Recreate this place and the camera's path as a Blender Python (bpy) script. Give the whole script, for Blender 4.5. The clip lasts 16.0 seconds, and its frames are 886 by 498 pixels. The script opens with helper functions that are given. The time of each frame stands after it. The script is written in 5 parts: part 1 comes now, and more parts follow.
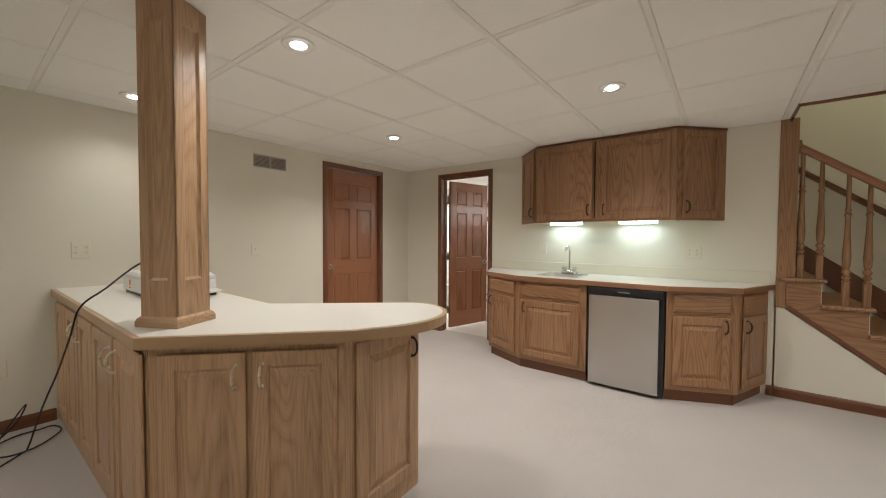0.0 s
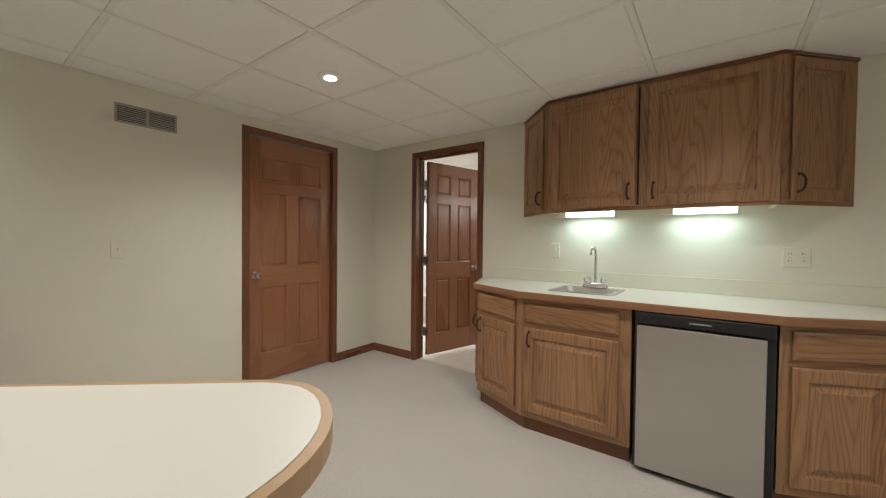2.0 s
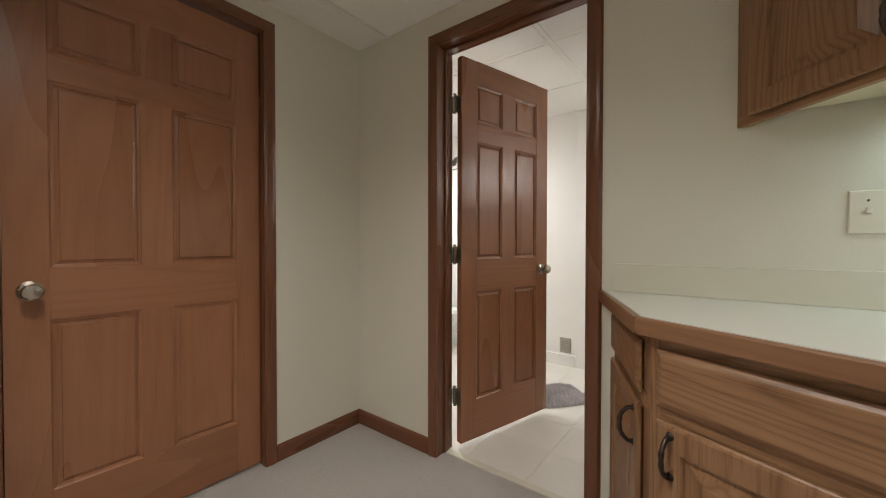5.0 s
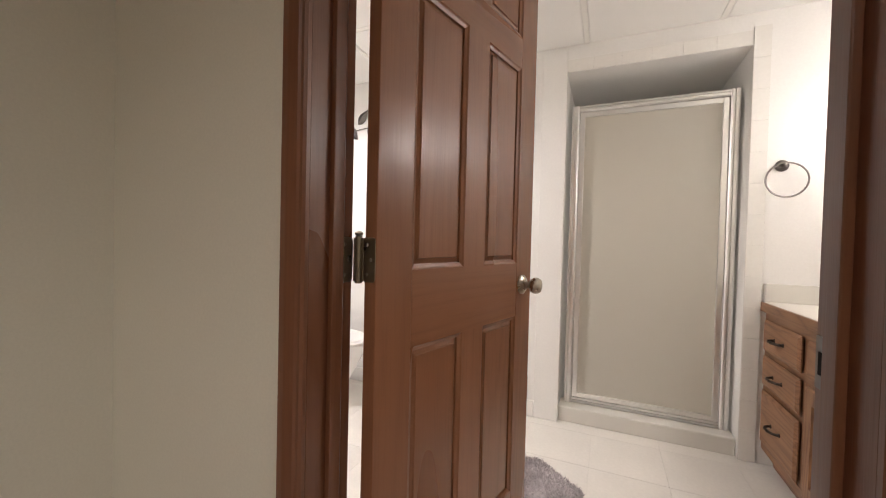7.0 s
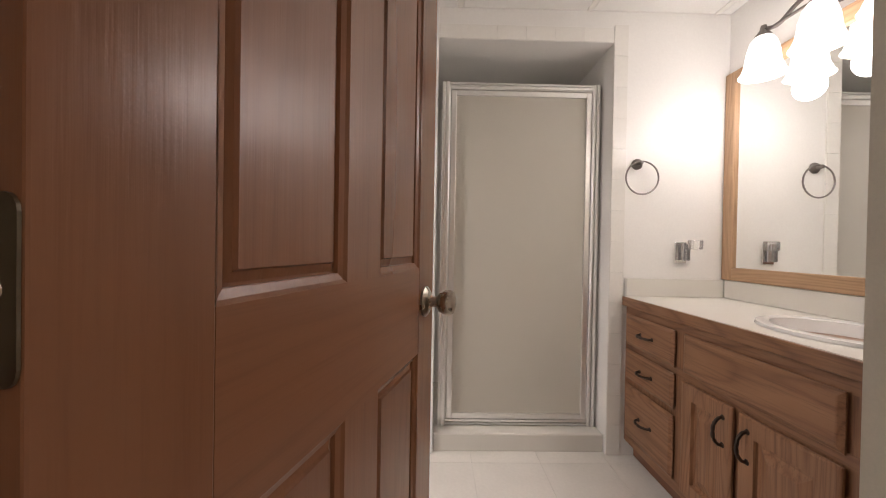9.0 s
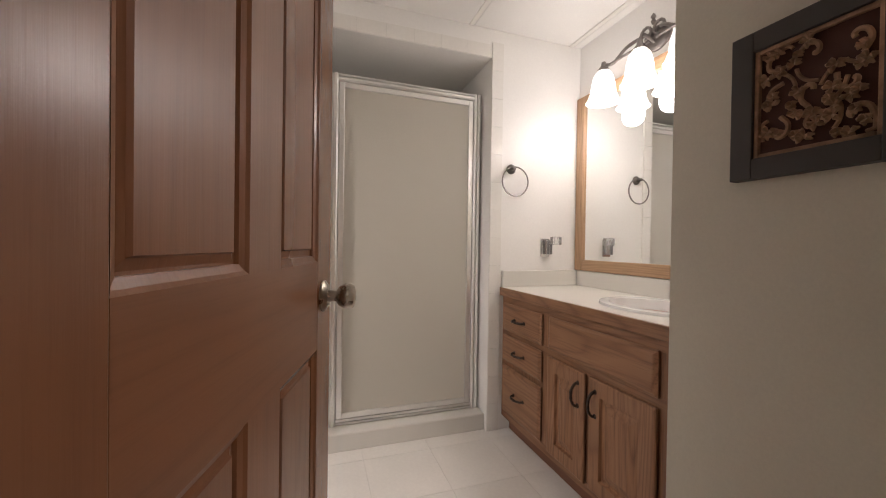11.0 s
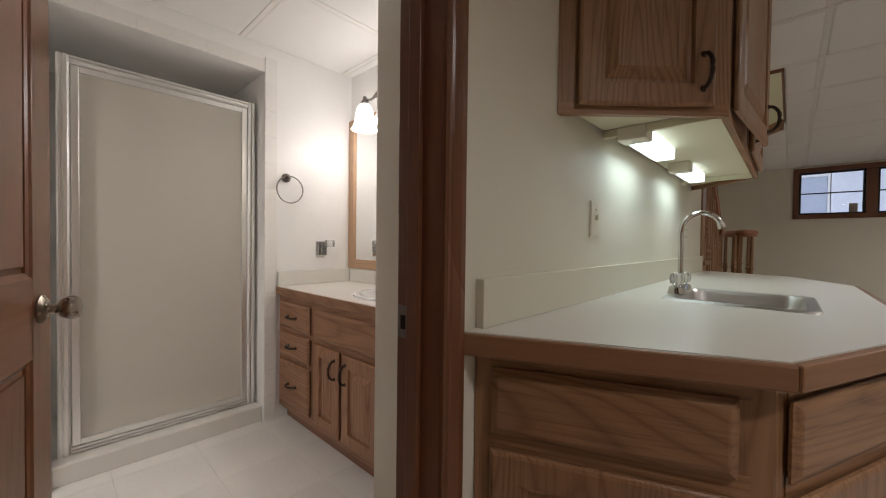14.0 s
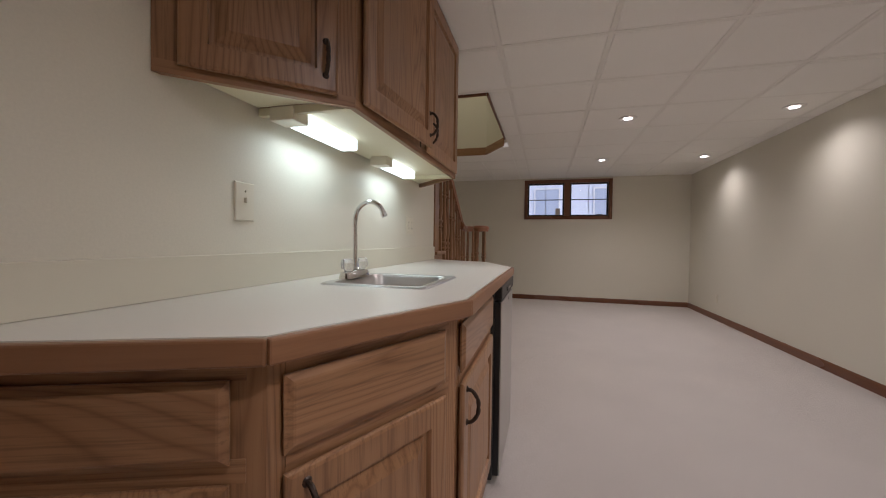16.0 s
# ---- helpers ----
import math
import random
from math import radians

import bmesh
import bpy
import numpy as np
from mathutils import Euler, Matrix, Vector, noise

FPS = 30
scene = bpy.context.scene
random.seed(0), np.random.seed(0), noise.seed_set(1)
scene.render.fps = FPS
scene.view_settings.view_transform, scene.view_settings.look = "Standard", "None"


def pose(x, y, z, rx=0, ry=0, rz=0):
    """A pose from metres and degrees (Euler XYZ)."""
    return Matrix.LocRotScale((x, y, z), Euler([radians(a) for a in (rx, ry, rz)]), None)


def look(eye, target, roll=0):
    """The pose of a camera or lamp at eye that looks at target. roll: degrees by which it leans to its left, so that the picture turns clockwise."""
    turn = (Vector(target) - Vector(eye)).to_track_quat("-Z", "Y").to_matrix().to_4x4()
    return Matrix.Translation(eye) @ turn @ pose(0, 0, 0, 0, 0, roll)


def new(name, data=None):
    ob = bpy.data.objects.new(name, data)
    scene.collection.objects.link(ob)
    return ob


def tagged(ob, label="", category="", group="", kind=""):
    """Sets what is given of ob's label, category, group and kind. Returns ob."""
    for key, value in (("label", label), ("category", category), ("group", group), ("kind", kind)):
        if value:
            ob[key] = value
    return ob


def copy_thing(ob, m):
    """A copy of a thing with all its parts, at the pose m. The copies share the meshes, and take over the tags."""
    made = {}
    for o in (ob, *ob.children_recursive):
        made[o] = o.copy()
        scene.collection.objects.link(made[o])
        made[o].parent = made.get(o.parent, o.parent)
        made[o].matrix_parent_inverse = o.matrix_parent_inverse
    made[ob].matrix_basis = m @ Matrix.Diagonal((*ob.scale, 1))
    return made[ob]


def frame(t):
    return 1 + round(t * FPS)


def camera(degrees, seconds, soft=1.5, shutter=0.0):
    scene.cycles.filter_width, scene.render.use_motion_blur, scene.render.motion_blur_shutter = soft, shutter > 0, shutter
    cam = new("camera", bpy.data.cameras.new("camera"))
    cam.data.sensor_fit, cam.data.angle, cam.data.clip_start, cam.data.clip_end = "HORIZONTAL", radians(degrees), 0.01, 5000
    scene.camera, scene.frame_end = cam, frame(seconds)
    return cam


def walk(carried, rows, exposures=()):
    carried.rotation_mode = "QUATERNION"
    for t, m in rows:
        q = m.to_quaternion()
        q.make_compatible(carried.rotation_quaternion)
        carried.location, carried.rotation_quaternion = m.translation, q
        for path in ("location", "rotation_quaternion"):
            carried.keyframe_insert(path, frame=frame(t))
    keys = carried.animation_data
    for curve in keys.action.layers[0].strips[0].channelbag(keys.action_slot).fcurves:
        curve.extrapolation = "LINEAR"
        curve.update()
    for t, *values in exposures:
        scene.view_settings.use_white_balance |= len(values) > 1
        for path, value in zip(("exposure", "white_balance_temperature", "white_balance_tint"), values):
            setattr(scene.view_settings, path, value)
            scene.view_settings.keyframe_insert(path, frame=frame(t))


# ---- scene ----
cam = camera(100.0, 16.0, 1.1)

PATH = [
    (0, (3.638, -3.981, 1.259), (2.432, -2.387, 1.2), 0.3),
    (0.5, (3.47, -3.749, 1.231), (2.285, -2.139, 1.186), 0.5),
    (1, (3.341, -3.43, 1.237), (2.167, -1.812, 1.189), 0.6),
    (1.5, (3.199, -3.135, 1.207), (2.021, -1.519, 1.166), 0.7),
    (2, (3.049, -2.88, 1.213), (1.867, -1.267, 1.172), 0.6),
    (2.5, (2.933, -2.6, 1.179), (1.72, -1.01, 1.14), 0.8),
    (3, (2.746, -2.358, 1.149), (1.491, -0.801, 1.104), 0.8),
    (3.5, (2.517, -2.138, 1.135), (1.238, -0.602, 1.082), 0.9),
    (4, (2.268, -1.897, 1.094), (0.982, -0.366, 1.043), 1.0),
    (4.2, (2.153, -1.817, 1.088), (0.875, -0.28, 1.045), 0.7),
    (6.3, (1.265, -0.783, 1.05), (0.243, 0.935, 1.006), 1.2),
    (6.5, (1.197, -0.697, 1.053), (0.234, 1.056, 1.011), 1.4),
    (7, (1.074, -0.497, 1.05), (0.272, 1.335, 1.011), 1.4),
    (7.5, (0.954, -0.314, 1.039), (0.353, 1.593, 1.009), 1.2),
    (8, (0.889, -0.185, 1.03), (0.527, 1.782, 1.004), 1.3),
    (8.5, (0.86, -0.09, 1.024), (0.717, 1.905, 1.0), 1.0),
    (9, (0.846, -0.049, 1.034), (0.88, 1.95, 1.014), 1.0),
    (11.5, (0.805, -0.08, 1.021), (1.578, 1.764, 0.999), 0.8),
    (12, (0.804, -0.114, 1.022), (1.698, 1.675, 0.997), 0.8),
    (12.5, (0.809, -0.159, 1.027), (1.836, 1.557, 1.001), 0.8),
    (13, (0.803, -0.222, 1.044), (1.986, 1.391, 1.017), 1.0),
    (13.5, (0.813, -0.336, 1.066), (2.147, 1.154, 1.038), 0.8),
    (14, (0.83, -0.463, 1.072), (2.292, 0.902, 1.037), 0.7),
    (14.5, (0.85, -0.561, 1.071), (2.439, 0.652, 1.038), 0.8),
    (15, (0.894, -0.67, 1.059), (2.612, 0.354, 1.024), 0.7),
    (15.5, (0.976, -0.765, 1.049), (2.816, 0.017, 1.016), 0.7),
    (16, (1.127, -0.865, 1.045), (3.055, -0.334, 1.002), 0.8),
]
walk(cam, [(t, look(eye, target, roll)) for t, eye, target, roll in PATH], [(0, -0.05, 6200, 9), (2, -0.2, 6200, 5), (4, -0.35, 6150, 5), (6.5, -0.05, 6250, 12), (7.5, -0.35, 6400, 16), (9, -0.5, 6400, 17), (12, -0.62, 6350, 16), (14, -0.72, 6200, 13), (15, -0.85, 6100, 18), (16, -0.55, 6100, 20)])

# ---- exposure, world, sun, lamps ----

world = bpy.data.worlds.new("sky")
scene.world = world
world.use_nodes = True
wn = world.node_tree
sky = wn.nodes.new("ShaderNodeTexSky")
sky.sky_type, sky.sun_disc = "NISHITA", False
sky.sun_elevation, sky.sun_rotation = radians(39), radians(243)
wn.links.new(sky.outputs[0], wn.nodes["Background"].inputs[0])
wn.nodes["Background"].inputs[1].default_value = 0.15
sun = new("sun", bpy.data.lights.new("sun", "SUN"))
sun.data.energy, sun.data.angle, sun.data.color = 2.2, radians(3), (1.0, 0.96, 0.9)
sun.matrix_basis = look((0, 0, 20), (12, 6, 9))

CEIL = 2.2
# last two are unseen additions that light the room's back part
CANS = [(1.145, -1.455), (1.96, -2.94), (3.06, -1.49), (0.45, -3.22), (4.9, -1.575), (4.89, -2.83), (6.7, -1.6), (6.73, -2.84), (3.1, -4.6), (1.2, -4.75)]
CAN_W, BAR_W, BATH_W = (84, 46, 78, 17, 54, 27, 54, 27, 44, 44), 1.15, 3.1


def lamp(name, kind, m, watts, color, **more):
    ob = new(name, bpy.data.lights.new(name, kind))
    ob.matrix_basis = m
    ob.data.energy, ob.data.color = watts, color
    for key, value in more.items():
        setattr(ob.data, key, value)
    return ob


for (cx, cy), watts in zip(CANS, CAN_W):
    lamp("downlight", "SPOT", pose(cx, cy, CEIL - 0.03), watts, (1.0, 0.93, 0.85), spot_size=radians(150), spot_blend=1.0, shadow_soft_size=0.05)
for lx in (2.31, 2.985):
    lamp("tube_light", "AREA", pose(lx, -0.115, 1.392), BAR_W, (0.82, 1.0, 0.975), shape="RECTANGLE", size=0.32, size_y=0.09)
lamp("stairwell_light", "POINT", pose(4.7, 0.35, 3.85), 13.0, (1.0, 0.95, 0.72), shadow_soft_size=0.12)
SHADES = [(2.182, 1.475), (2.182, 1.25), (2.182, 1.025)]
for sx, sy in SHADES:
    lamp("bulb_light", "POINT", pose(sx, sy, 1.72), BATH_W, (1.0, 0.94, 0.89), shadow_soft_size=0.06)
BATH_CAN = (-0.32, 0.85)
lamp("downlight", "SPOT", pose(*BATH_CAN, CEIL - 0.03), 92, (1.0, 0.94, 0.89), spot_size=radians(172), spot_blend=0.6, shadow_soft_size=0.07)

# ---- materials ----


def material(name, rough=0.5, metal=0.0):
    m = bpy.data.materials.new(name)
    m.use_nodes = True
    b = m.node_tree.nodes["Principled BSDF"]
    b.inputs["Roughness"].default_value = rough
    b.inputs["Metallic"].default_value = metal
    return m, m.node_tree, b


def node(nt, kind, **inputs):
    n = nt.nodes.new(kind)
    for key, value in inputs.items():
        n.inputs[key.replace("_", " ")].default_value = value
    return n


def coords(nt, scale=(1, 1, 1), jitter=True):
    tc = nt.nodes.new("ShaderNodeTexCoord")
    mp = nt.nodes.new("ShaderNodeMapping")
    mp.inputs["Scale"].default_value = scale
    if jitter:
        info = nt.nodes.new("ShaderNodeObjectInfo")
        mul = nt.nodes.new("ShaderNodeVectorMath")
        mul.operation = "MULTIPLY_ADD"
        mul.inputs[1].default_value = (7.3, 3.1, 5.7)
        nt.links.new(info.outputs["Random"], mul.inputs[0])
        nt.links.new(tc.outputs["Object"], mul.inputs[2])
        nt.links.new(mul.outputs[0], mp.inputs["Vector"])
    else:
        nt.links.new(tc.outputs["Object"], mp.inputs["Vector"])
    return mp.outputs[0]


def ramp(nt, fac, stops):
    r = nt.nodes.new("ShaderNodeValToRGB")
    els = r.color_ramp.elements
    while len(els) < len(stops):
        els.new(0.5)
    for e, (p, c) in zip(els, stops):
        e.position, e.color = p, (*c, 1)
    nt.links.new(fac, r.inputs[0])
    return r.outputs[0]


def mix(nt, a, b, fac, blend="MIX"):
    m = nt.nodes.new("ShaderNodeMix")
    m.data_type, m.blend_type = "RGBA", blend
    for sock, v in ((m.inputs[6], a), (m.inputs[7], b), (m.inputs[0], fac)):
        if isinstance(v, (tuple, float, int)):
            sock.default_value = (*v, 1) if isinstance(v, tuple) else v
        else:
            nt.links.new(v, sock)
    return m.outputs[2]


def bump(nt, b, height, strength, distance):
    n = nt.nodes.new("ShaderNodeBump")
    n.inputs["Strength"].default_value, n.inputs["Distance"].default_value = strength, distance
    nt.links.new(height, n.inputs["Height"])
    nt.links.new(n.outputs[0], b.inputs["Normal"])


def wood(name, dark, mid, light, across=False, rough=0.38, contrast=1.0, band=6.5):
    """Open-grained wood: growth figure, pores and a slow change of tone; the grain runs along z, or along x."""
    m, nt, b = material(name, rough)
    fig = (0.16, 1.0, 1.0) if across else (1.0, 1.0, 0.16)
    fine = (5, 150, 150) if across else (150, 150, 5)
    lines = node(nt, "ShaderNodeTexNoise", Scale=1.0, Detail=1.2, Roughness=0.45, Distortion=0.25)
    nt.links.new(coords(nt, (0.42, 5.0, 5.0) if across else (5.0, 5.0, 0.42)), lines.inputs["Vector"])
    turn = nt.nodes.new("ShaderNodeMath")
    turn.operation = "MULTIPLY"
    turn.inputs[1].default_value = band * 9.0
    nt.links.new(lines.outputs["Fac"], turn.inputs[0])
    w = nt.nodes.new("ShaderNodeMath")
    w.operation = "PINGPONG"
    w.inputs[1].default_value = 1.0
    nt.links.new(turn.outputs[0], w.inputs[0])
    pores = node(nt, "ShaderNodeTexNoise", Scale=1.0, Detail=3.0, Roughness=0.65)
    nt.links.new(coords(nt, fine), pores.inputs["Vector"])
    slow = node(nt, "ShaderNodeTexNoise", Scale=2.2, Detail=2.0)
    nt.links.new(coords(nt, fig), slow.inputs["Vector"])
    c1 = ramp(nt, w.outputs[0], [(0.0, dark), (0.3, mid), (1.0, light)])
    c0 = mix(nt, mid, c1, 0.5 * contrast)
    c2 = ramp(nt, pores.outputs["Fac"], [(0.32, tuple(0.55 * v for v in dark)), (0.5, (1, 1, 1)), (1.0, (1, 1, 1))])
    c3 = mix(nt, c0, c2, 0.32 * contrast, "MULTIPLY")
    c4 = ramp(nt, slow.outputs["Fac"], [(0.3, (0.78, 0.74, 0.7)), (0.7, (1.08, 1.06, 1.04))])
    nt.links.new(mix(nt, c3, c4, 0.8, "MULTIPLY"), b.inputs["Base Color"])
    rr = ramp(nt, slow.outputs["Fac"], [(0.3, (rough - 0.07,) * 3), (0.7, (rough + 0.1,) * 3)])
    nt.links.new(rr, b.inputs["Roughness"])
    bump(nt, b, pores.outputs["Fac"], 0.12, 0.002)
    return m


def speckled(name, base, rough, spread=0.06, scale=300.0, relief=0.2, depth=0.002, blotch=1.3, soft=0.05):
    """A plain surface with fine grain and slow unevenness."""
    m, nt, b = material(name, rough)
    v = coords(nt, (1, 1, 1), False)
    fine = node(nt, "ShaderNodeTexNoise", Scale=scale, Detail=3.0, Roughness=0.7)
    slow = node(nt, "ShaderNodeTexNoise", Scale=blotch, Detail=4.0)
    nt.links.new(v, fine.inputs["Vector"])
    nt.links.new(v, slow.inputs["Vector"])
    f = ramp(nt, fine.outputs["Fac"], [(0.3, tuple(c * (1 - spread) for c in base)), (0.7, tuple(min(1, c * (1 + spread)) for c in base))])
    s = ramp(nt, slow.outputs["Fac"], [(0.35, (1 - soft,) * 3), (0.65, (1, 1, 1))])
    nt.links.new(mix(nt, f, s, 1.0, "MULTIPLY"), b.inputs["Base Color"])
    bump(nt, b, fine.outputs["Fac"], relief, depth)
    return m


def plain(name, color, rough=0.4, metal=0.0, **more):
    m, nt, b = material(name, rough, metal)
    b.inputs["Base Color"].default_value = (*color, 1)
    for key, value in more.items():
        b.inputs[key.replace("_", " ")].default_value = value
    return m


def worn_metal(name, color, rough, scale=40.0):
    m, nt, b = material(name, rough, 1.0)
    n = node(nt, "ShaderNodeTexNoise", Scale=scale, Detail=3.0)
    nt.links.new(coords(nt), n.inputs["Vector"])
    nt.links.new(ramp(nt, n.outputs["Fac"], [(0.3, tuple(c * 0.8 for c in color)), (0.7, color)]), b.inputs["Base Color"])
    nt.links.new(ramp(nt, n.outputs["Fac"], [(0.3, (rough * 0.8,) * 3), (0.7, (min(1, rough * 1.3),) * 3)]), b.inputs["Roughness"])
    return m


def glow(name, color, strength):
    return plain(name, color, 0.5, 0.0, Emission_Color=(*color, 1), Emission_Strength=strength)


OAK = wood("oak", (0.165, 0.08, 0.037), (0.325, 0.175, 0.087), (0.41, 0.24, 0.128))
OAK_X = wood("oak_along", (0.165, 0.08, 0.037), (0.325, 0.175, 0.087), (0.41, 0.24, 0.128), True)
PALE = wood("pale_oak", (0.37, 0.228, 0.122), (0.49, 0.315, 0.182), (0.58, 0.39, 0.238))
PALE_X = wood("pale_oak_along", (0.37, 0.228, 0.122), (0.49, 0.315, 0.182), (0.58, 0.39, 0.238), True)
BAR_EDGE = wood("bar_edge_oak", (0.13, 0.058, 0.028), (0.255, 0.128, 0.064), (0.33, 0.175, 0.092), True, 0.34, 0.3)
VAN = wood("vanity_oak", (0.15, 0.068, 0.032), (0.28, 0.14, 0.072), (0.36, 0.195, 0.105))
VAN_X = wood("vanity_oak_along", (0.15, 0.068, 0.032), (0.28, 0.14, 0.072), (0.36, 0.195, 0.105), True)
EDGE_OAK = wood("pale_oak_edge", (0.37, 0.235, 0.125), (0.45, 0.30, 0.17), (0.53, 0.365, 0.22), True, 0.36, 0.18)
STAIN = wood("stained_door_wood", (0.18, 0.074, 0.036), (0.31, 0.138, 0.069), (0.41, 0.192, 0.098), False, 0.28, 0.3, 2.6)
STAIN_X = wood("stained_door_wood_along", (0.18, 0.074, 0.036), (0.31, 0.138, 0.069), (0.41, 0.192, 0.098), True, 0.28, 0.3, 2.6)
TRIM = wood("stained_trim", (0.115, 0.043, 0.02), (0.175, 0.07, 0.034), (0.235, 0.098, 0.048), False, 0.28, 0.28, 5.0)
TRIM_X = wood("stained_trim_along", (0.115, 0.043, 0.02), (0.175, 0.07, 0.034), (0.235, 0.098, 0.048), True, 0.28, 0.28, 5.0)
WALL = speckled("cream_wall_paint", (0.74, 0.71, 0.605), 0.62, 0.03, 160.0, 0.12, 0.002, 0.8, 0.03)
BATH_WALL = speckled("white_bath_wall", (0.88, 0.865, 0.83), 0.4, 0.02, 90.0, 0.08, 0.002)
TILE_C = speckled("ceiling_tile", (0.92, 0.905, 0.86), 0.9, 0.05, 260.0, 0.35, 0.003, 1.0, 0.04)
GRID_C = plain("ceiling_grid", (0.85, 0.83, 0.78), 0.5)
TILE_W = speckled("white_glazed_tile", (0.87, 0.85, 0.80), 0.16, 0.02, 60.0, 0.04, 0.001)
CARPET = speckled("cream_carpet", (0.76, 0.70, 0.655), 0.98, 0.16, 420.0, 0.9, 0.012, 2.2, 0.04)
VINYL = speckled("white_floor_tile", (0.86, 0.83, 0.77), 0.28, 0.03, 60.0, 0.05, 0.001, 2.5, 0.06)
GROUT = speckled("pale_grout", (0.86, 0.83, 0.775), 0.6, 0.05, 200.0)
LAMINATE = speckled("white_laminate", (0.74, 0.715, 0.655), 0.33, 0.02, 700.0, 0.05, 0.0005, 3.0, 0.02)
SPLASH = speckled("cream_laminate", (0.72, 0.69, 0.57), 0.4, 0.02, 500.0, 0.05, 0.0005)
UNDER = plain("cream_underside", (0.72, 0.68, 0.50), 0.5)
BLACK = plain("black_plastic", (0.012, 0.012, 0.013), 0.35)
# near-black that stands in for the shade inside gaps, slots and the latch hole
DARK = plain("void_shade", (0.01, 0.009, 0.008), 0.9)
STEEL = worn_metal("brushed_steel", (0.60, 0.59, 0.575), 0.36, 8.0)
FRIDGE = worn_metal("steel_fridge_door", (0.6, 0.585, 0.565), 0.36, 700.0)
CHROME = worn_metal("chrome", (0.82, 0.82, 0.82), 0.09, 12.0)
ALUMINIUM = plain("polished_aluminium", (0.90, 0.895, 0.88), 0.33, 1.0)
NICKEL = worn_metal("aged_nickel", (0.52, 0.47, 0.40), 0.28)
BRASS = worn_metal("dull_brass", (0.36, 0.31, 0.235), 0.34)
BRONZE = worn_metal("dark_bronze", (0.085, 0.065, 0.055), 0.42)
PEWTER = worn_metal("pewter", (0.26, 0.235, 0.22), 0.42)
PALE_PULL = worn_metal("pale_pull", (0.86, 0.8, 0.66), 0.3)
PLATE = plain("ivory_plate", (0.74, 0.70, 0.58), 0.35)
PORCELAIN = plain("porcelain", (0.83, 0.82, 0.80), 0.12)
GRILLE = plain("grey_grille", (0.42, 0.39, 0.34), 0.5)
ACRYLIC = plain("clear_acrylic", (0.95, 0.95, 0.95), 0.08, 0.0, Transmission_Weight=0.85, IOR=1.45)
MIRROR = plain("mirror_silver", (0.92, 0.93, 0.92), 0.015, 1.0)
PANE = plain("window_glass", (1, 1, 1), 0.02, 0.0, Transmission_Weight=1.0, IOR=1.45)
WHITE = plain("white_plastic", (0.78, 0.77, 0.74), 0.4)
ORANGE = plain("orange_print", (0.75, 0.22, 0.05), 0.5)
BULB = glow("lit_bulb", (1.0, 0.93, 0.83), 14.0)
TUBE = glow("lit_tube", (0.86, 1.0, 0.96), 3.2)
SHADE = glow("lit_white_glass", (1.0, 0.95, 0.88), 2.2)
FRAME_G = plain("grey_picture_frame", (0.055, 0.05, 0.047), 0.55)
CARVED = speckled("carved_panel", (0.4, 0.25, 0.155), 0.7, 0.45, 26.0, 0.6, 0.004)
CABLE = plain("black_cable", (0.015, 0.014, 0.014), 0.45)
RUG = speckled("grey_rug_pile", (0.78, 0.72, 0.73), 0.98, 0.25, 90.0, 0.8, 0.01, 9.0, 0.3)
FAR_GLASS = plain("far_window_glass", (0.45, 0.52, 0.66), 0.2)
SNOW = speckled("snow", (0.8, 0.82, 0.86), 0.9, 0.03, 20.0)
SIDING = speckled("grey_siding", (0.72, 0.78, 0.9), 0.8, 0.05, 6.0)


def obscure_glass():
    m, nt, b = material("obscure_glass", 0.32)
    b.inputs["Base Color"].default_value = (0.89, 0.845, 0.75, 1)
    b.inputs["Transmission Weight"].default_value = 0.6
    n = node(nt, "ShaderNodeTexNoise", Scale=130.0, Detail=2.0)
    nt.links.new(coords(nt, (1, 1, 1), False), n.inputs["Vector"])
    bump(nt, b, n.outputs["Fac"], 0.25, 0.002)
    return m


OBSCURE = obscure_glass()

# ---- building helpers ----


def thing(name, label, category, m=None, group="", kind=""):
    ob = new(name)
    ob.empty_display_size = 0.05
    ob.matrix_basis = m if m is not None else Matrix()
    return tagged(ob, label, category, group, kind)


def mesh_of(name, bm, mats, smooth=False):
    me = bpy.data.meshes.new(name)
    bmesh.ops.recalc_face_normals(bm, faces=bm.faces)
    if smooth:
        for f in bm.faces:
            f.smooth = True
        for e in bm.edges:
            if len(e.link_faces) == 2 and e.calc_face_angle(0) > 0.7:
                e.smooth = False
    bm.to_mesh(me)
    bm.free()
    for mt in mats if isinstance(mats, (list, tuple)) else [mats]:
        me.materials.append(mt)
    return me


def part(name, bm, mat, parent, label="", m=None, smooth=False):
    ob = new(name, mesh_of(name, bm, mat, smooth))
    ob.parent = parent
    if m is not None:
        ob.matrix_basis = m
    return tagged(ob, label)


def structure(name, bm, mat, label="", category="", smooth=False):
    return tagged(new(name, mesh_of(name, bm, mat, smooth)), label, category, kind="structure")


